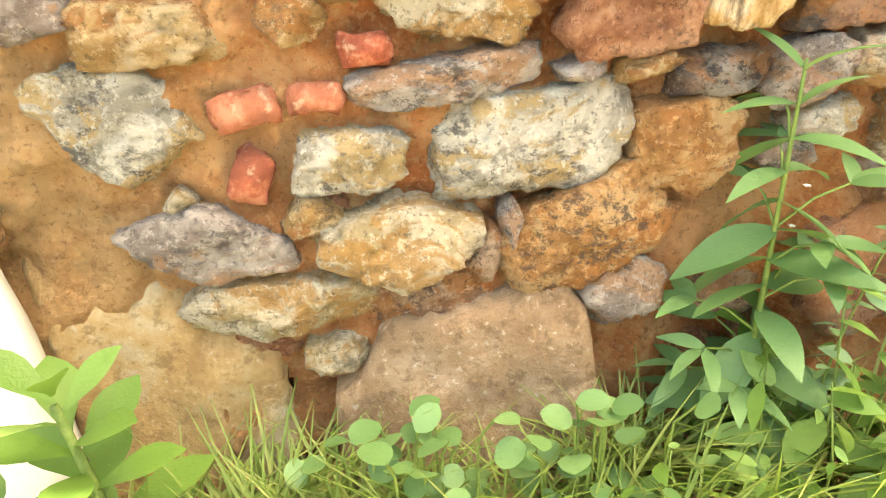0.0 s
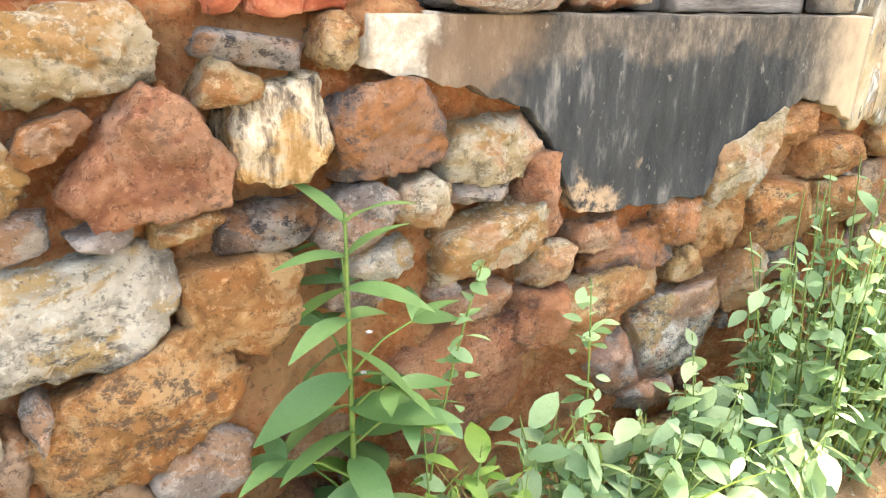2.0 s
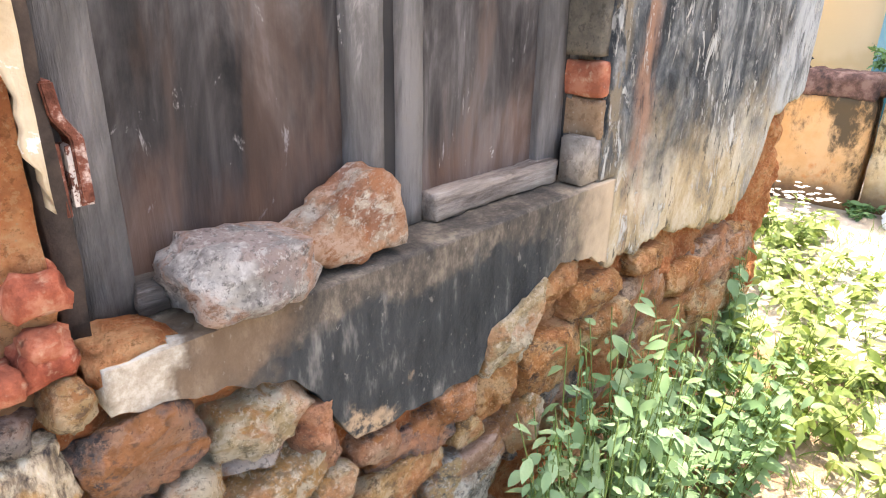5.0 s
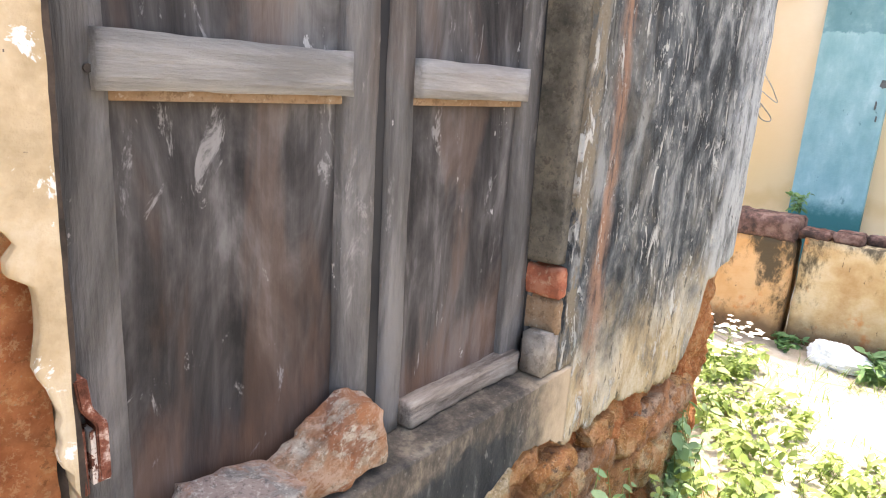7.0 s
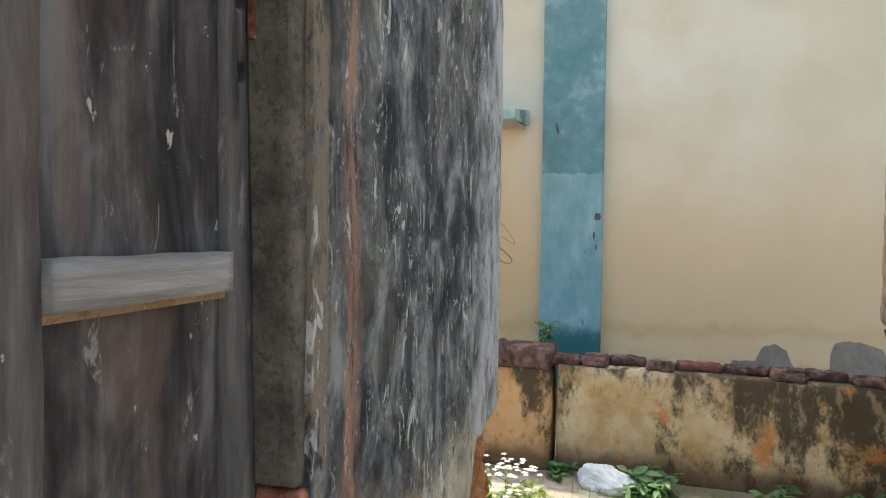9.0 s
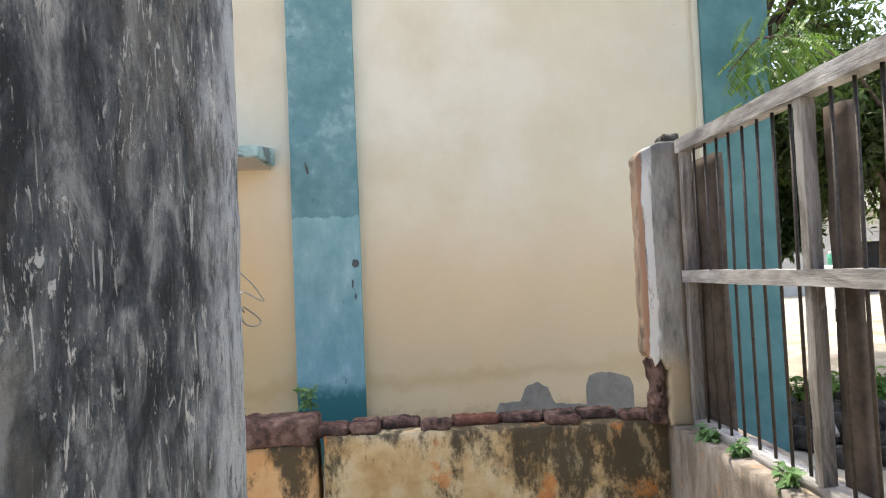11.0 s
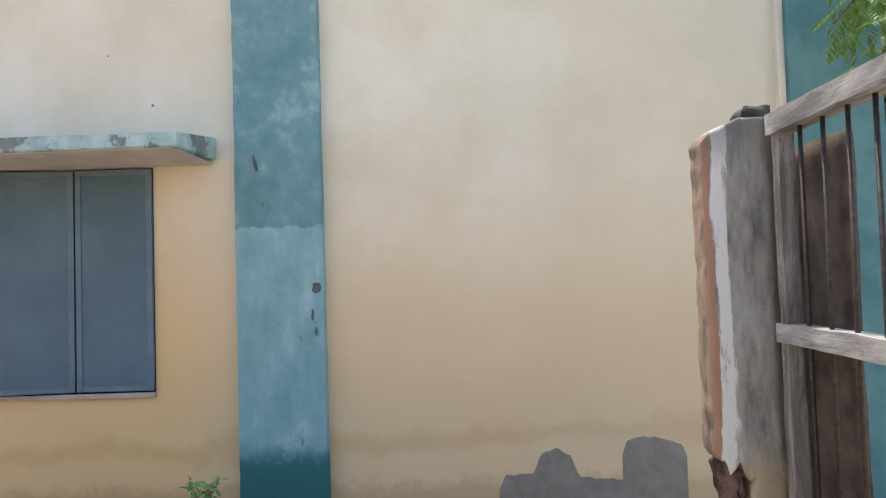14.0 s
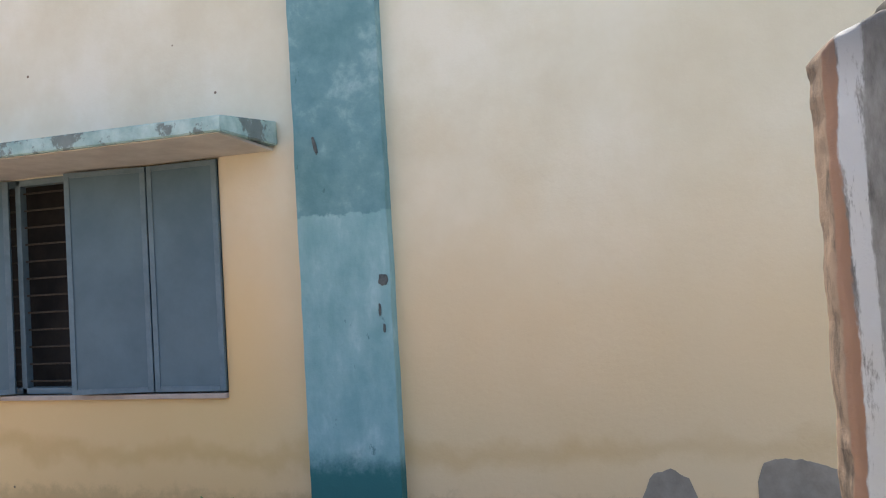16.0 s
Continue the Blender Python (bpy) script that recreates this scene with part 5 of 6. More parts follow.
# ---- low wall, parapet, pillar ----
def low_wall():
    w = tagged(link("wall_low", worn_box(4.95, 5.2, -1.26, 0.955, -0.02, 0.69, 0.045, 0.008, 1, 5), LOW_WALL, smooth=True), "low cream wall stained black and orange", "wall", kind="structure")
    rng = random.Random(9)
    y = -0.98
    while y < 0.93:
        l = rng.uniform(0.16, 0.30)
        for x in (4.965, 5.085):
            h = rng.uniform(0.045, 0.082)
            if rng.random() < 0.12:
                continue
            o = part("brick", worn_box(-0.058, 0.058, 0.002, l - 0.002, 0, h, 0.016, 0.011, int(y * 100), 17), COPING, w, smooth=True)
            o.matrix_basis = pose(x + 0.05 + rng.uniform(-0.015, 0.015), y, 0.682, 0, rng.uniform(-3, 3), rng.uniform(-4, 4))
        y += l
    return w


low_wall()


def block_wall():
    w = tagged(link("wall_pier", worn_box(4.90, 5.2, 0.985, 3.4, -0.02, 0.66, 0.045, 0.010, 2, 5), LOW_WALL, smooth=True), "stained orange and black wall pier with a red brick top", "wall", kind="structure")
    rng = random.Random(4)
    y = 0.985
    while y < 3.2:
        l = 0.44 if y < 1 else rng.uniform(0.16, 0.30)
        o = part("brick", worn_box(4.895, 5.19, y, y + l - 0.008, 0.650, 0.815 + rng.uniform(-0.03, 0.035), 0.025, 0.016, int(y * 10), 9), COPING, w, "worn red brick coping", smooth=True)
        y += l
    return w


block_wall()


def parapet():
    p = tagged(link("wall_parapet", worn_box(-2.0, 4.948, -1.30, -1.0, -0.02, 0.685, 0.06, 0.008, 3, 5), PARAPET, smooth=True), "grey cement parapet under the fence", "wall", kind="structure")
    return p


parapet()


def pillar():
    p = tagged(new("pillar"), "peeling grey and white plastered gate pillar", "pillar")
    p.location = (4.9, -1.0, 0.68)
    inv = Matrix.Translation((-4.9, 1.0, -0.68))
    bm = worn_box(4.83, 4.955, -1.125, -0.860, 1.0, 2.27, 0.018, 0.006, 5, 9)
    for v in bm.verts:
        up = max(0.0, (v.co.z - 1.9) / 0.37)
        side = max(0.0, min(1.0, (v.co.y + 1.0) / 0.14))
        v.co.z -= 0.065 * up * side + 0.05 * up * max(0.0, side - 0.8) * 5 * 0.4
        low = max(0.0, (1.25 - v.co.z) / 0.25)
        ragged = 0.06 * noise.noise((v.co.y * 30, 2, 1)) + 0.03 * noise.noise((v.co.y * 80, 2, 6))
        v.co.z += low * (ragged + 0.08 * side)
        v.co.y += 0.002 * noise.noise((v.co.x * 9, 3, v.co.z * 16)) * side
    bmesh.ops.transform(bm, matrix=inv, verts=bm.verts)
    part("shaft", bm, PILLAR, p, smooth=True)
    bm = worn_box(4.836, 4.99, -1.122, -0.985, 0.675, 1.04, 0.018, 0.006, 6, 9)
    for v in bm.verts:
        if v.co.y > -1.0:
            v.co.y += 0.022 * noise.noise((1, v.co.x * 9, v.co.z * 24))
    bmesh.ops.transform(bm, matrix=inv, verts=bm.verts)
    part("base", bm, PILLAR, p, smooth=True)
    bm = worn_box(4.85, 4.98, -0.975, -0.885, 0.69, 1.06, 0.012, 0.012, 7, 14)
    for v in bm.verts:
        waist = 1 - abs(v.co.z - 0.90) / 0.2
        v.co.y -= 0.03 * max(0.0, waist) * (1 if v.co.y > -0.93 else -0.4)
        v.co += 0.010 * noise.noise_vector(v.co * 28)
    bmesh.ops.transform(bm, matrix=inv, verts=bm.verts)
    part("brick_core", bm, COPING, p, "bare broken brick at the pillar's foot", smooth=True)
    bm = worn_box(4.85, 4.98, -1.13, -1.02, 2.25, 2.315, 0.02, 0.014, 8, 14)
    bmesh.ops.transform(bm, matrix=inv, verts=bm.verts)
    part("cap", bm, plain("black_mossy_cement", (0.035, 0.033, 0.03), (0.09, 0.085, 0.075), 20, 0.95), p, "broken black cap", smooth=True)
    return p


pillar()


def hanging_branch():
    """A long thin branch with feathery leaves that reaches in front of the building's corner."""
    p = thing("branch", "leafy branch hanging down before the building's corner", "branch", at=(7.2, -3.6, 3.45))
    rng = random.Random(77)
    part("limb", tube([(0.8, -1.0, -0.3), (0.3, -0.35, 0), (-0.6, 0.7, 0.0), (-1.15, 1.34, -0.2), (-1.5, 1.75, -0.55)], 0.02, 6, 0.3), BARK, p, smooth=True)
    fol = bmesh.new()
    for i in range(64):
        s = rng.uniform(0.35, 1.0)
        c = Vector((-1.5 * s, 1.75 * s, 0.05 - 0.62 * s ** 3)) + Vector((rng.gauss(-0.03, 0.06), rng.gauss(-0.03, 0.06), rng.gauss(-0.05, 0.12)))
        a, dr = rng.uniform(0, 360), rng.uniform(-70, -15)
        m = aim(c, a, dr)
        for k in range(9):
            q = m @ Vector((0.03 * k, 0, 0))
            for sgn in (-55, 55):
                l = rng.uniform(0.05, 0.075)
                leaf_bm(fol, aim(q, a + sgn, dr * 0.7), l, l * 0.34, "lance", segs=3)
    part("foliage", fol, LEAF_BROAD, p)
    return p


def fence():
    f = thing("fence", "whitewashed timber fence with thin iron bars on the parapet", "fence")
    y0, y1 = -1.135, -1.085
    part("top_beam", worn_box(1.2, 4.80, -1.15, -1.07, 2.19, 2.262, 0.05, 0.004, 1, 6), FENCE_X, f)
    part("middle_beam", worn_box(1.2, 4.80, -1.145, -1.075, 1.475, 1.54, 0.05, 0.004, 2, 6), FENCE_X, f)
    part("bottom_beam", worn_box(1.2, 4.80, -1.17, -1.09, 0.68, 0.735, 0.03, 0.008, 3, 9), FENCE_X, f, "bleached bottom beam with soil on it", smooth=True)
    for x in (4.755, 3.625, 2.5, 1.35):
        part("upright", worn_box(x - 0.025, x + 0.025, -1.137, -1.082, 0.73, 2.195, 0.05, 0.003, int(x * 10), 6), FENCE_Z, f)
    for x0, x1, lab in ((4.50, 4.86, "dark brown board"), (3.47, 3.60, "dark brown board")):
        part("board", worn_box(x0, x1, -1.20, -1.165, 0.69, 2.15, 0.06, 0.005, int(x0 * 7), 5), BROWN_BOARD, f, lab, smooth=True)
    x = 4.64
    i = 0
    while x > 1.3:
        if min(abs(x - u) for u in (4.755, 3.625, 2.5, 1.35)) > 0.05:
            part("bar", tube([(x + 0.004 * math.sin(i), -1.112, 0.71), (x, -1.108, 1.5), (x + 0.003 * math.cos(i * 2), -1.112, 2.20)], 0.0075, 8), IRON, f, smooth=True)
        x -= 0.131
        i += 1
    return f


fence()


# ---- leaves and plants ----
def leaf_bm(bm, m, length, width, kind="oval", droop=0.25, fold=0.18, segs=5):
    """One leaf from the origin along +x of m, with a folded midrib and a drooping tip."""
    rows = []
    for i in range(segs + 1):
        s = i / segs
        if kind == "lance":
            w = math.sin(math.pi * min(1, s * 0.92 + 0.06)) ** 0.9 * (1 - 0.35 * s)
        elif kind == "obovate":
            w = math.sin(math.pi * min(1, s ** 1.5 * 0.93 + 0.04))
        elif kind == "round":
            w = math.sqrt(max(0.02, 1 - (2 * s - 1) ** 2))
        else:
            w = math.sin(math.pi * min(1, s * 0.93 + 0.05)) ** 0.75 * (1 - 0.2 * s)
        if i == segs and kind != "round":
            w = 0.04
        x, z = length * s, -droop * length * s * s
        h = width * w / 2
        rows.append([bm.verts.new(m @ Vector((x, sgn * h, z + abs(sgn) * fold * h))) for sgn in (1, 0, -1)])
    for a, b in zip(rows, rows[1:]):
        for k in (0, 1):
            bm.faces.new((a[k], a[k + 1], b[k + 1], b[k]))


def aim(p, yaw, pitch, roll=0):
    return Matrix.Translation(p) @ pose(0, 0, 0, 0, 0, yaw) @ pose(0, 0, 0, 0, -pitch, 0) @ pose(0, 0, 0, roll, 0, 0)


LEAVES = {}


def leaf_object(kind, length, width, droop, parent, m, material):
    key = (kind, round(length, 2), round(width, 2), round(droop, 1))
    if key not in LEAVES:
        bm = bmesh.new()
        leaf_bm(bm, Matrix(), key[1], key[2], kind, key[3], segs=7)
        me = bpy.data.meshes.new("leaf")
        bm.to_mesh(me)
        bm.free()
        me.polygons.foreach_set("use_smooth", [True] * len(me.polygons))
        me.materials.append(material)
        LEAVES[key] = me
    ob = new("leaf", LEAVES[key])
    ob.parent = parent
    ob.matrix_basis = m
    return ob


def tall_weed(x, y, height, seed, lean, low, label):
    """An upright weed with opposite pairs of pointed leaves, large below and small above."""
    p = thing("weed", label, "plant", at=(x, y, low))
    rng = random.Random(seed)
    stem = [Vector((lean[0] * s ** 1.5, lean[1] * s, height * s)) for s in [i / 12 for i in range(13)]]
    part("stem", tube(stem, 0.006, 7, 0.35), STEM, p, smooth=True)
    for i in range(14):
        s = 0.15 + 0.83 * i / 13
        at = stem[int(s * 12)].lerp(stem[min(12, int(s * 12) + 1)], s * 12 % 1)
        turn = 90 * (i % 2) + rng.uniform(-25, 25) + 15
        size = 0.150 * (1.0 - 0.34 * s) * rng.uniform(0.8, 1.15)
        for k in (0, 180):
            pitch = rng.uniform(-32, 14) if s < 0.88 else rng.uniform(15, 45)
            leaf_object("oval" if s < 0.6 else "lance", size, size * (0.60 - 0.22 * s), rng.choice((0.2, 0.4)), p, aim(at, turn + k, pitch, rng.uniform(-30, 30)), LEAF_TALL)
    for i in range(14):
        s = 0.14 + 0.055 * i
        at = stem[int(s * 12)]
        a = rng.uniform(0, 360)
        end = at + Vector((0.09 * math.cos(radians(a)), 0.05 * math.sin(radians(a)), 0.05))
        part("twig", tube([at, at.lerp(end, 0.5) + Vector((0, 0, 0.01)), end], 0.0022, 5, 0.6), STEM, p)
        for k in range(3):
            leaf_object("lance", 0.06 + 0.01 * k, 0.03, 0.3, p, aim(end, a + (k - 1) * 55, rng.uniform(-5, 25), rng.uniform(-30, 30)), LEAF_TALL)
    bm = bmesh.new()
    for i in range(3):
        c = stem[8 + i] + Vector((rng.uniform(-0.02, 0.02), -0.02, 0.01))
        for k in range(5):
            leaf_bm(bm, aim(c, k * 72, 25), 0.005, 0.004, "round", segs=2)
    tagged(part("flower", bm, PETAL, p, "tiny white flowers"), kind="stuff")
    return p


tall_weed(0.535, 0.825, 0.62, 3, (0.0, 0.0), 0.03, "tall green weed with pointed leaves before the stone wall")


def thin_weed(x, y, height, seed, label):
    p = thing("weed", label, "plant", at=(x, y, 0.02))
    rng = random.Random(seed)
    lean = Vector((rng.uniform(-0.06, 0.06), rng.uniform(-0.06, 0.01), 0))
    stem = [lean * s * s + Vector((0, 0, height * s)) for s in [i / 8 for i in range(9)]]
    part("stem", tube(stem, 0.0024, 6, 0.5), STEM, p, smooth=True)
    bm = bmesh.new()
    for i in range(58):
        s = rng.uniform(0.12, 1.0)
        at = lean * s * s + Vector((0, 0, height * s))
        size = rng.uniform(0.022, 0.046) * (1.25 - 0.6 * s)
        leaf_bm(bm, aim(at + Vector((rng.uniform(-0.02, 0.02), rng.uniform(-0.02, 0.02), 0)), rng.uniform(0, 360), rng.uniform(-15, 45), rng.uniform(-30, 30)), size, size * 0.6, "oval", segs=4)
    part("foliage", bm, LEAF_BUSH, p, smooth=True)
    return p


thin_weed(0.62, 0.80, 0.57, 22, "thin upright weed beside the tall broad-leaved one")
thin_weed(0.875, 0.74, 0.52, 21, "thin upright weed with small pale leaves")


def bush(name, cx, cy, rx, ry, height, count, seed, size, material, label, low=0.0, flowers=0, base=0.0):
    """A bush: twigs fanning out of the ground, each carrying small leaves along its length."""
    p = thing(name, label, "plant", at=(cx, cy, base))
    rng = random.Random(seed)
    fol, wood_bm = bmesh.new(), bmesh.new()
    twigs = max(6, count // 14)
    for t in range(twigs):
        a, r = rng.uniform(0, 6.283), math.sqrt(rng.random())
        foot = Vector((0.75 * rx * r * math.cos(a), 0.7 * ry * r * math.sin(a), 0))
        tall = height * rng.uniform(0.45, 1.0) * (1.1 - 0.35 * r)
        tip = foot + Vector((0.3 * rx * math.cos(a) + rng.uniform(-0.04, 0.04), 0.35 * ry * math.sin(a) + rng.uniform(-0.04, 0.04), tall))
        mid = foot.lerp(tip, 0.5) + Vector((rng.uniform(-0.02, 0.02), rng.uniform(-0.02, 0.02), 0.02))
        tw = tube([foot, mid, tip], 0.0022, 4, 0.5)
        me = bpy.data.meshes.new("twig")
        tw.to_mesh(me)
        tw.free()
        wood_bm.from_mesh(me)
        bpy.data.meshes.remove(me)
        for k in range(14):
            s = low + (1 - low) * (k + rng.random()) / 14
            at = foot.lerp(mid, s * 2) if s < 0.5 else mid.lerp(tip, s * 2 - 1)
            l = size * rng.choice((0.4, 0.6, 0.8, 1.0, 1.2, 1.5)) * rng.uniform(0.85, 1.15) * (1.1 - 0.35 * s)
            leaf_bm(fol, aim(at + Vector((rng.uniform(-0.012, 0.012), rng.uniform(-0.012, 0.012), 0)), rng.uniform(0, 360), rng.uniform(-48, 38), rng.uniform(-45, 45)), l, l * rng.uniform(0.42, 0.72), rng.choice(("oval", "oval", "lance")), rng.uniform(0.1, 0.4), segs=4)
    tagged(part("twig", wood_bm, STEM, p, smooth=True), kind="stuff")
    tagged(part("foliage", fol, material, p, smooth=True), kind="stuff")
    if flowers:
        bm = bmesh.new()
        for i in range(flowers):
            a, r = rng.uniform(0, 6.283), math.sqrt(rng.random())
            c = Vector((rx * r * math.cos(a), ry * r * math.sin(a), height * rng.uniform(0.7, 1.15)))
            for k in range(5):
                leaf_bm(bm, aim(c, k * 72, 20), 0.02, 0.012, "round", segs=2)
        tagged(part("flower", bm, PETAL, p, "small white flowers"), kind="stuff")
    return p


bush("bush", 1.50, 0.69, 0.24, 0.15, 0.70, 1250, 31, 0.043, LEAF_BUSH, "leafy green bush against the stone wall")
bush("bush", 1.92, 0.66, 0.36, 0.20, 0.56, 1250, 32, 0.043, LEAF_BUSH, "leafy green bush against the stone wall")
bush("bush", 2.40, 0.62, 0.36, 0.24, 0.36, 620, 33, 0.052, WEED_SUN, "low sunlit green bush by the house corner")
bush("bush", 1.17, 0.70, 0.20, 0.12, 0.38, 520, 34, 0.058, LEAF_BUSH, "low round-leaved bush at the wall's foot")
bush("bush", 0.88, 0.71, 0.20, 0.11, 0.33, 480, 35, 0.058, LEAF_BUSH, "low round-leaved bush at the wall's foot")
bush("bush", 0.61, 0.74, 0.17, 0.10, 0.40, 400, 36, 0.060, LEAF_BROAD, "low round-leaved bush at the wall's foot")
bush("bush", 0.34, 0.70, 0.12, 0.08, 0.17, 130, 37, 0.045, LEAF_BROAD, "low weeds at the wall's foot")
bush("bush", 2.70, 0.84, 0.16, 0.05, 0.56, 240, 38, 0.055, LEAF_BUSH, "creeping weed on the house corner")
bush("weeds", 4.15, 1.15, 0.36, 0.24, 0.22, 620, 41, 0.055, WEED_SUN, "sunlit yard weeds with small white flowers", flowers=80)
bush("weeds", 3.55, 0.80, 0.40, 0.30, 0.16, 620, 42, 0.050, WEED_SUN, "low sunlit yard weeds")
bush("weeds", 3.05, 0.50, 0.40, 0.30, 0.16, 620, 43, 0.048, WEED_SUN, "low sunlit yard weeds")
bush("weeds", 3.35, 0.10, 0.40, 0.25, 0.11, 420, 52, 0.045, WEED_SUN, "low sunlit yard weeds")
bush("weeds", 2.55, 0.30, 0.40, 0.20, 0.11, 360, 53, 0.045, WEED_SUN, "low sunlit yard weeds")
bush("weeds", 4.72, 0.36, 0.20, 0.14, 0.18, 260, 44, 0.075, LEAF_TALL, "dark green weed at the low wall's foot")
bush("weeds", 4.80, 0.90, 0.16, 0.09, 0.10, 130, 45, 0.055, LEAF_TALL, "dark green weed at the low wall's foot")
bush("weeds", 4.80, -0.35, 0.10, 0.08, 0.17, 80, 46, 0.070, LEAF_TALL, "dark green weed at the low wall's foot")
bush("weeds", 4.82, -0.80, 0.10, 0.08, 0.12, 70, 47, 0.060, LEAF_TALL, "dark green weed at the low wall's foot")
bush("sapling", 5.16, 1.06, 0.04, 0.04, 0.13, 24, 48, 0.045, LEAF_TALL, "seedling growing on the wall top", base=0.83)
bush("weeds", 4.50, -1.05, 0.06, 0.03, 0.09, 50, 49, 0.045, LEAF_TALL, "small weed growing on the parapet", base=0.685)
bush("weeds", 4.22, -1.05, 0.07, 0.03, 0.07, 50, 50, 0.045, LEAF_TALL, "small weed growing on the parapet", base=0.685)
bush("weeds", 3.80, -1.05, 0.07, 0.03, 0.10, 60, 51, 0.045, LEAF_TALL, "small weed growing on the parapet", base=0.685)


def rosette(x, y, seed, label):
    p = thing("broadleaf_plant", label, "plant", at=(x, y, 0.03))
    rng = random.Random(seed)
    part("stem", tube([(0, 0, 0), (0.005, 0, 0.18), (0, -0.01, 0.36)], 0.008, 7, 0.6), STEM, p, smooth=True)
    for i in range(24):
        s = i / 23
        z = 0.06 + 0.31 * s
        l = 0.135 * (1.1 - 0.45 * s) * rng.uniform(0.9, 1.1)
        leaf_object("obovate", l, l * 0.45, 0.2, p, aim((0, -0.005, z), i * 137.5 + 20, 8 + 45 * s ** 1.5, rng.uniform(-15, 15)), LEAF_BROAD)
    return p


rosette(-0.30, 0.71, 2, "fresh green broad-leaved plant by the whitewashed slab")
rosette(-0.42, 0.63, 6, "fresh green broad-leaved plant by the whitewashed slab")


def creeper(x, y, seed, count, spread, label):
    p = thing("creeper", label, "plant", at=(x, y, 0.03))
    rng = random.Random(seed)
    for i in range(count):
        a = rng.uniform(0, 6.283)
        r = spread * rng.random()
        tip = Vector((1.6 * r * math.cos(a), 0.5 * r * math.sin(a) - 0.02, rng.uniform(0.08, 0.27)))
        part("stalk", tube([(tip.x * 0.7, tip.y * 0.6, 0), tip * 0.8 + Vector((0, 0, 0.02)), tip], 0.0018, 4), STEM, p)
        leaf_object("round", rng.choice((0.025, 0.03, 0.04)), rng.choice((0.03, 0.04)), 0.1, p, aim(tip, rng.uniform(0, 360), rng.uniform(-5, 35), rng.uniform(-30, 30)), LEAF_TALL)
    return p


bush("bush", -0.12, 0.68, 0.14, 0.07, 0.20, 190, 71, 0.034, LEAF_BROAD, "low small-leaved weeds before the plinth")
bush("bush", 0.14, 0.68, 0.17, 0.07, 0.17, 230, 72, 0.036, LEAF_BROAD, "low small-leaved weeds before the plinth")
bush("bush", 0.40, 0.66, 0.16, 0.07, 0.24, 300, 73, 0.050, LEAF_BROAD, "low small-leaved weeds before the plinth")
creeper(0.06, 0.74, 12, 44, 0.13, "round-leaved creeper on the ground before the plinth")
creeper(0.28, 0.74, 13, 22, 0.08, "round-leaved creeper on the ground before the plinth")


def grass_patch(name, blades, spots, label, tall):
    bm = bmesh.new()
    rng = random.Random(len(label))
    for i in range(blades):
        cx, cy, rx, ry = spots[i % len(spots)]
        a, r = rng.uniform(0, 6.283), math.sqrt(rng.random())
        x, y = cx + rx * r * math.cos(a), cy + ry * r * math.sin(a)
        l = tall * rng.uniform(0.4, 1.15)
        leaf_bm(bm, aim((x, y, 0.0 + (0.05 if x < 2.8 and y > 0.6 else 0.0)), rng.uniform(0, 360), rng.uniform(40, 85), 0), l, rng.uniform(0.003, 0.007), "lance", rng.uniform(0.2, 0.9), 0.3, 4)
    return tagged(link(name, bm, GRASS, smooth=True), label, "grass", kind="stuff")


grass_patch("grass", 1900, [(-0.16, 0.73, 0.14, 0.08), (0.05, 0.71, 0.2, 0.08), (0.36, 0.80, 0.07, 0.03), (0.7, 0.73, 0.4, 0.1), (-0.2, 0.66, 0.2, 0.08), (0.2, 0.66, 0.25, 0.07), (-0.1, 0.72, 0.12, 0.06)], "thin green grass along the foot of the stone wall", 0.23)
grass_patch("grass", 1500, [(3.0, 0.4, 0.7, 0.35), (3.9, 0.9, 0.6, 0.4), (2.3, 0.4, 0.5, 0.25), (4.6, 0.3, 0.3, 0.5)], "sparse sun-bleached grass in the yard", 0.09)


# ---- small things in the yard ----
def plastic_bag():
    bm = bmesh.new()
    bmesh.ops.create_icosphere(bm, subdivisions=5, radius=1)
    for v in bm.verts:
        q = v.co.copy()
        f = 1 + 0.30 * noise.noise(q * 1.7 + Vector((4, 2, 1))) + 0.16 * abs(noise.noise(q * 4.3)) + 0.07 * abs(noise.noise(q * 9))
        v.co = Vector((q.x * 0.10 * f, q.y * 0.17 * f, max(-0.04, q.z * 0.09 * f)))
        v.co.z *= 1.0 + 0.35 * max(-1, min(1, v.co.y / 0.2))
    ob = link("plastic_bag", bm, PLASTIC, smooth=True)
    ob.matrix_basis = pose(4.72, 0.60, 0.04, 0, 0, -20)
    return tagged(ob, "crumpled white plastic bag lying on the ground", "bag")


plastic_bag()


def wire(points, radius, material, label):
    curve = bpy.data.curves.new("wire", "CURVE")
    curve.dimensions, curve.bevel_depth, curve.bevel_resolution, curve.resolution_u = "3D", radius, 2, 8
    sp = curve.splines.new("NURBS")
    sp.points.add(len(points) - 1)
    for q, p in zip(sp.points, points):
        q.co = (*p, 1)
    sp.use_endpoint_u, sp.order_u = True, 4
    curve.materials.append(material)
    return tagged(new("wire", curve), label, "wire")


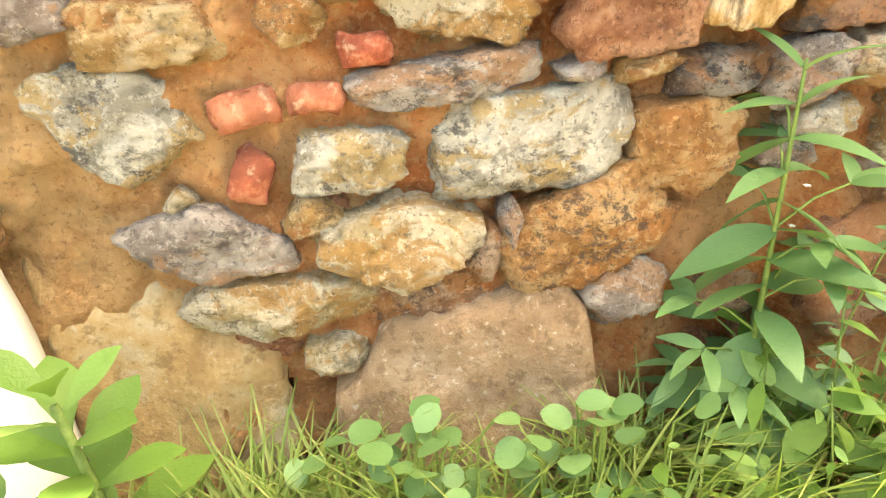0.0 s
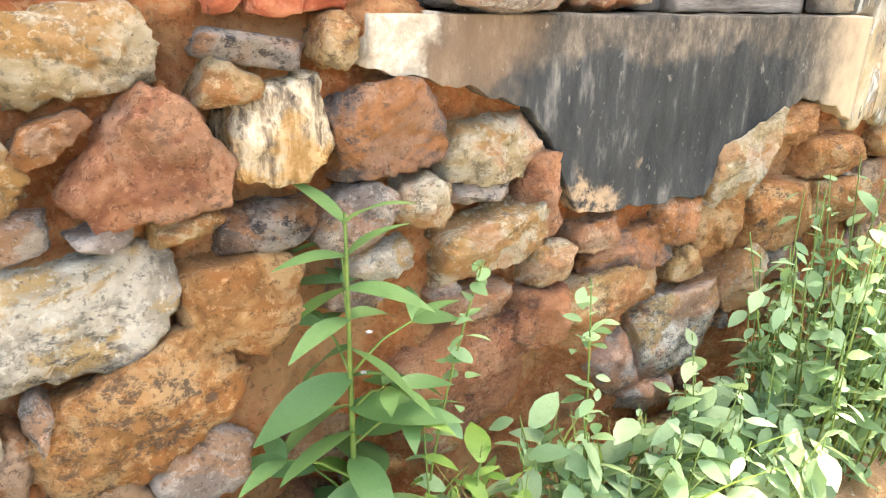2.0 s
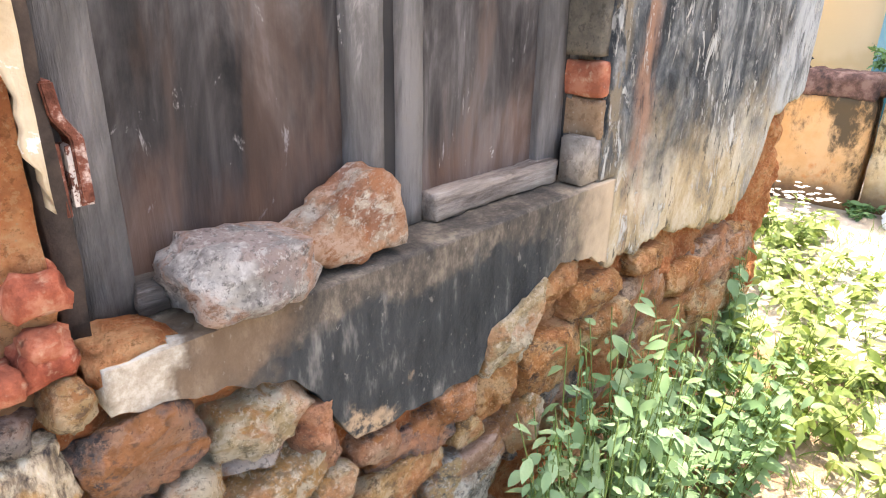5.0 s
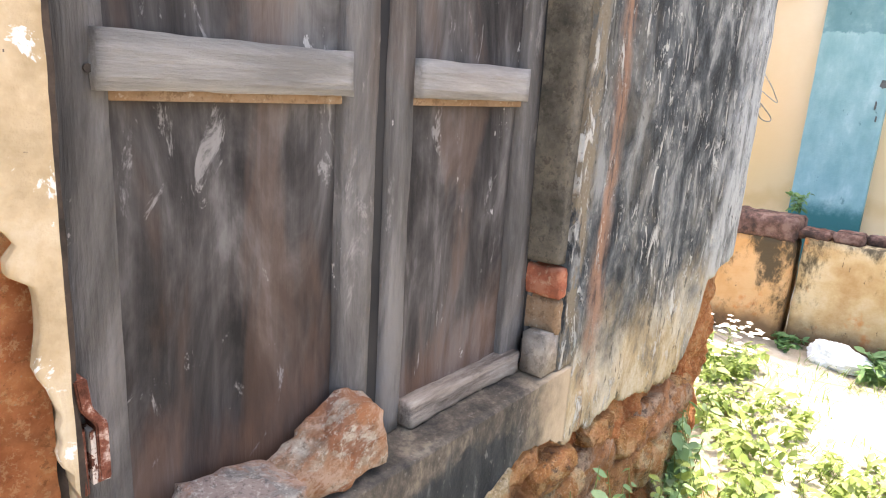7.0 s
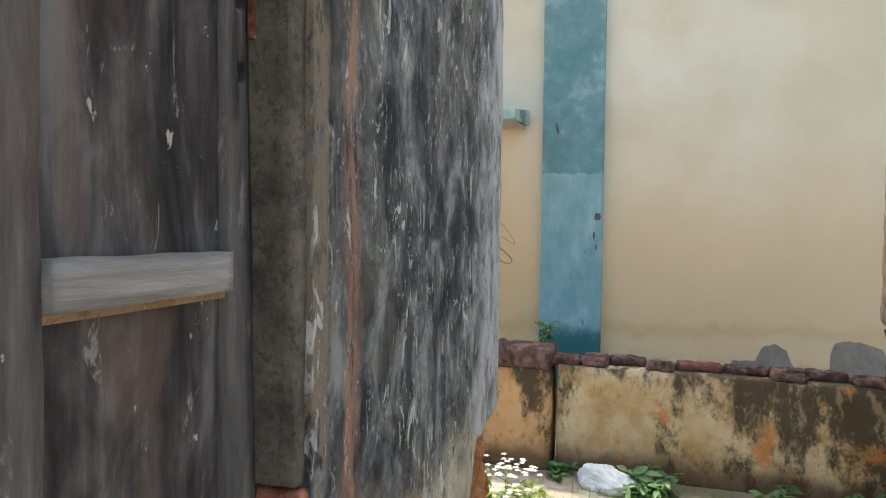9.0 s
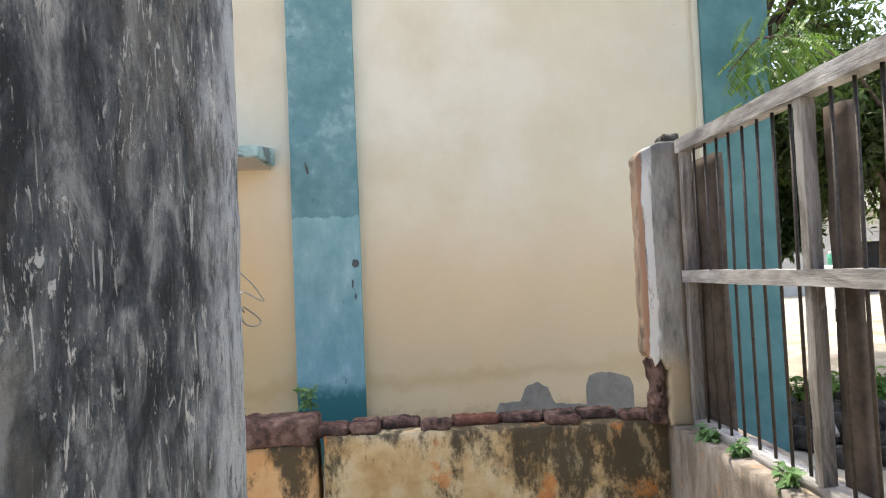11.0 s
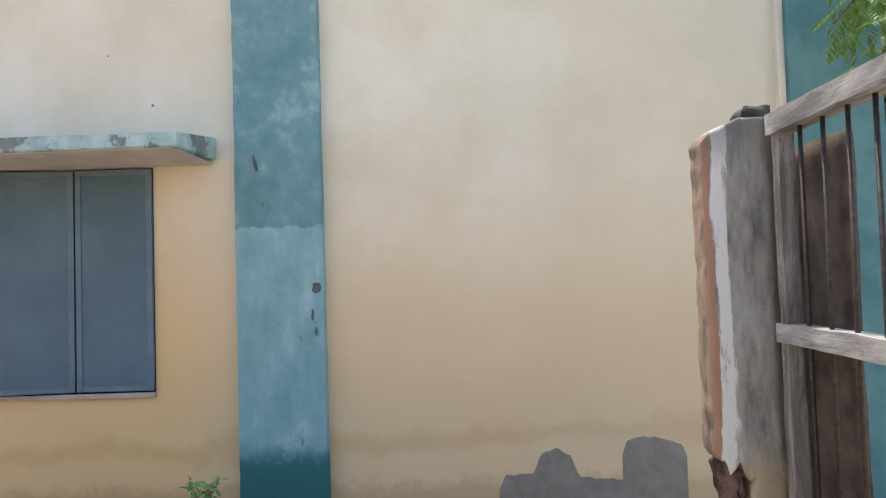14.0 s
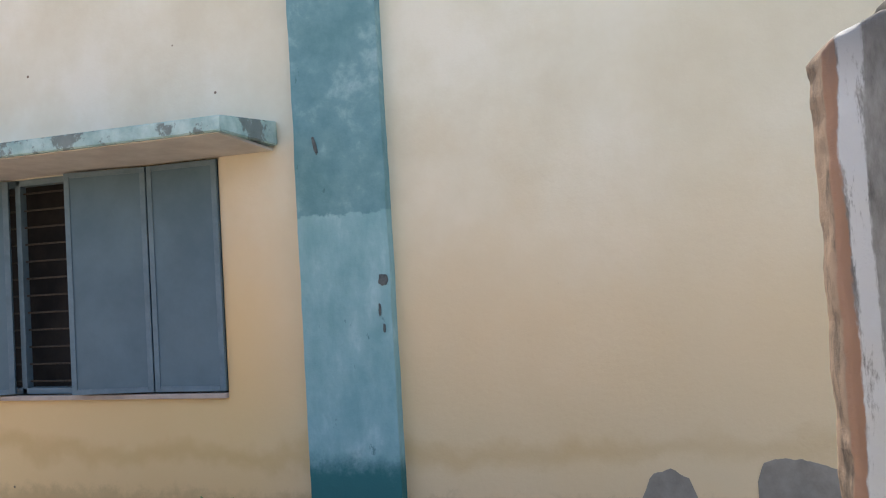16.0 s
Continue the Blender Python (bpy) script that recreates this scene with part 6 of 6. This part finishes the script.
wire([(3.020, 0.881, 1.620), (3.222, 0.917, 1.602), (3.510, 0.956, 1.574), (3.690, 0.977, 1.532), (3.812, 0.986, 1.503), (3.812, 0.996, 1.501), (3.690, 1.006, 1.528), (3.546, 0.999, 1.549), (3.402, 0.974, 1.550), (3.366, 0.968, 1.520)], 0.0026, WIRE_PALE, "bent grey wire sticking out of the house corner")
wire([(3.020, 0.884, 1.531), (3.222, 0.921, 1.499), (3.438, 0.971, 1.479), (3.438, 0.971, 1.479), (3.186, 0.913, 1.506), (3.222, 0.927, 1.493), (3.330, 0.953, 1.458), (3.510, 0.975, 1.424), (3.726, 0.988, 1.413), (3.812, 1.001, 1.427), (3.726, 1.001, 1.453), (3.438, 0.972, 1.497)], 0.0026, WIRE, "looped dark wire sticking out of the house corner")
wire([(3.030, 0.883, 1.716), (3.625, 1.188, 1.733), (4.200, 1.482, 1.779), (4.200, 1.437, 1.900), (4.200, 1.433, 1.909), (4.200, 1.445, 1.892), (4.200, 1.477, 1.794), (3.625, 1.194, 1.741)], 0.0045, WIRE_PALE, "pale bent wire on the house corner")
wire([(3.030, 0.875, 2.220), (3.625, 1.186, 2.395), (4.200, 1.456, 2.504), (4.200, 1.418, 2.350), (4.200, 1.416, 2.283), (4.200, 1.442, 2.169), (4.200, 1.474, 2.103), (3.050, 0.888, 1.880)], 0.0024, WIRE, "slack dark cable hanging by the house corner")


def chip(y, z, h, w, lean):
    """A spot where the teal paint has chipped off."""
    bm = bmesh.new()
    n = 14
    vs = []
    for i in range(n):
        a = 2 * math.pi * i / n
        r = 1 + 0.35 * noise.noise((math.cos(a) * 2 + y * 9, math.sin(a) * 2, z))
        vs.append(bm.verts.new((0, r * w / 2 * math.cos(a) + lean * r * math.sin(a), r * h / 2 * math.sin(a))))
    f = bm.faces.new(vs)
    got = bmesh.ops.extrude_face_region(bm, geom=[f])
    for v in got["geom"]:
        if isinstance(v, bmesh.types.BMVert):
            v.co.x += 0.012
    bmesh.ops.recalc_face_normals(bm, faces=bm.faces)
    ob = part("paint_chip", bm, CHIP, bpy.data.objects["building"], "chipped paint spot")
    ob.location = (FAR - 0.0925, y, z)


CHIP = plain("chipped_dark_cement", (0.06, 0.075, 0.08), (0.13, 0.14, 0.14), 30, 0.95)
chip(0.873, 1.682, 0.065, 0.055, 0)
chip(1.235, 2.46, 0.11, 0.02, 0.012)
chip(0.90, 1.52, 0.07, 0.014, 0)
chip(0.88, 1.42, 0.05, 0.012, 0)

bm = worn_box(4.93, 5.06, 1.40, 1.56, 0.835, 0.862, 0.015, 0.012, 31, 16)
tagged(link("rag", bm, plain("black_rag", (0.012, 0.012, 0.012), (0.04, 0.038, 0.035), 30, 0.9), smooth=True), "small black rag on the brick coping", "rag")
hanging_branch()

# ---- beyond the fence ----
def tree(x, y, height, crown, leaves, seed, label, leaf=None, low=0.35, stem=0.22):
    p = thing("tree", label, "tree", at=(x, y, 0))
    rng = random.Random(seed)
    part("trunk", tube([(0, 0, 0), (0.1, 0.05, height * 0.3), (0.0, 0.1, height * 0.55), (0.1, 0, height * 0.8)], stem, 10, 0.4), BARK, p, smooth=True)
    fol = bmesh.new()
    for i in range(16):
        a = i * 2.4 + rng.uniform(-0.3, 0.3)
        s = height * rng.uniform(low, 0.78)
        r = crown * rng.uniform(0.6, 1.05)
        tip = Vector((r * math.cos(a), r * math.sin(a), s + rng.uniform(-0.05, 0.3) * height))
        mid = Vector((0.45 * tip.x, 0.45 * tip.y, s + 0.55 * (tip.z - s) + 0.15))
        part("limb", tube([(0.05, 0.05, s), mid, tip], 0.06, 6, 0.25), BARK, p, smooth=True)
        for k in range(leaves // 16):
            q = rng.uniform(0.25, 1.05)
            c = mid.lerp(tip, q)
            spread = 0.42 * crown * 0.45
            at = c + Vector((rng.gauss(0, spread), rng.gauss(0, spread), rng.gauss(0, spread * 0.7)))
            l = rng.uniform(0.08, 0.15)
            leaf_bm(fol, aim(at, rng.uniform(0, 360), rng.uniform(-60, 20), rng.uniform(-40, 40)), l, l * 0.42, "oval", segs=3)
    part("crown", fol, leaf or TREE_LEAF, p)
    return p


tree(11.6, -7.5, 5.2, 2.2, 14000, 5, "dense leafy tree beyond the fence", SHADED_LEAF, 0.46)
tree(8.3, -3.45, 5.4, 1.35, 5200, 7, "thin-leaved young tree at the building's corner", None, 0.6, 0.09)
tree(9.4, -5.75, 3.7, 1.65, 30000, 9, "dense low tree beyond the fence, leaves darkened for shade", SHADED_LEAF, 0.58, 0.20)
tree(9.1, -3.82, 3.3, 0.5, 8000, 19, "slender tree against the building's corner, leaves darkened for shade", SHADED_LEAF, 0.42, 0.16)
tree(15.5, -10.8, 6.5, 3.0, 6400, 6, "leafy tree further off beyond the fence")
bush("shrub", 8.3, -4.05, 0.4, 0.5, 0.36, 720, 61, 0.12, LEAF_BROAD, "bright green shrub beyond the fence")
bush("shrub", 8.3, -4.85, 0.4, 0.5, 0.36, 560, 62, 0.12, LEAF_BROAD, "bright green shrub beyond the fence")


def white_house():
    p = thing("house", "far whitewashed house with a dark doorway", "house", at=(28, -18.5, 0))
    bm = bmesh.new()
    for a, b, c, d in ((-6, -0.6, 0, 3.4), (0.6, 6, 0, 3.4), (-0.6, 0.6, 2.1, 3.4)):
        box(bm, 0, 0.25, a, b, c, d)
    box(bm, 0.25, 5, -6, -5.8, 0, 3.4)
    box(bm, 0.25, 5, 5.8, 6, 0, 3.4)
    part("wall", bm, BACK_WALL, p)
    part("door", boxed(0.3, 0.36, -0.6, 0.6, 0, 2.1), SHADE_BLACK, p)
    bm = bmesh.new()
    prof = [(-0.6, 3.25), (2.5, 4.9), (5.6, 3.25), (5.6, 3.4), (2.5, 5.05), (-0.6, 3.4)]
    a = [bm.verts.new((x, -6.4, z)) for x, z in prof]
    b = [bm.verts.new((x, 6.4, z)) for x, z in prof]
    for i in range(6):
        bm.faces.new((a[i], b[i], b[(i + 1) % 6], a[(i + 1) % 6]))
    bm.faces.new((a[0], a[1], a[4], a[5]))
    bm.faces.new((b[0], b[1], b[4], b[5]))
    bm.faces.new((a[1], a[2], a[3], a[4]))
    bm.faces.new((b[1], b[2], b[3], b[4]))
    bmesh.ops.recalc_face_normals(bm, faces=bm.faces)
    part("roof", bm, plain("grey_roof_tile", (0.20, 0.18, 0.17), (0.33, 0.30, 0.28), 6, 0.9), p)
    return p


white_house()


# Near-black stone colour stands in for the tree shade over the heap.
SHADED_RUBBLE = plain("shaded_rubble", (0.018, 0.016, 0.014), (0.075, 0.065, 0.055), 14, 0.95, bump=0.02)


def rubble_heap():
    """Broken stones, darkened for tree shade, and a pale stick dumped by the building's corner."""
    p = thing("rubble_heap", "heap of broken stones dumped outside the fence, darkened for tree shade", "rubble", at=(6.9, -3.25, 0))
    rng = random.Random(63)
    # Enough stones to cover sunlit ground where shade should lie.
    for i in range(70):
        s = rng.uniform(0.10, 0.26)
        o = part("stone", hull_stone(s * 1.3, s, s * 0.9, rng.choice(("tri", "slab", "block")), 500 + i, 3), SHADED_RUBBLE, p, smooth=True)
        o.matrix_basis = pose(rng.uniform(-0.95, 0.85), rng.uniform(-0.7, 0.55), s * 0.25 + (0.06 if i > 24 else 0), rng.uniform(0, 90), rng.uniform(0, 90), rng.uniform(0, 360))
    part("stick", tube([(-0.5, 0.35, 0.16), (0.0, 0.1, 0.20), (0.45, -0.15, 0.15)], 0.022, 8, 0.7), GREY_CEMENT, p, "pale stick", smooth=True)
    return p


rubble_heap()


def water_cart():
    p = thing("water_dispenser", "white box with a green drum on top", "dispenser", at=(17, -9.75, 0))
    part("cabinet", boxed(-0.25, 0.25, -0.22, 0.22, 0.3, 1.35, 0.03), PLASTIC, p)
    part("drum", tube([(0, 0, 1.35), (0, 0, 1.62)], 0.16, 16), TANK_GREEN, p, "green plastic drum", smooth=True)
    part("lid", tube([(0, 0, 1.62), (0, 0, 1.68)], 0.13, 16), PLASTIC, p, smooth=True)
    for a, b in ((-0.2, -0.17), (-0.2, 0.17), (0.2, -0.17), (0.2, 0.17)):
        part("leg", tube([(a, b, 0), (a, b, 0.32)], 0.02, 8), IRON, p)
    return p


water_cart()
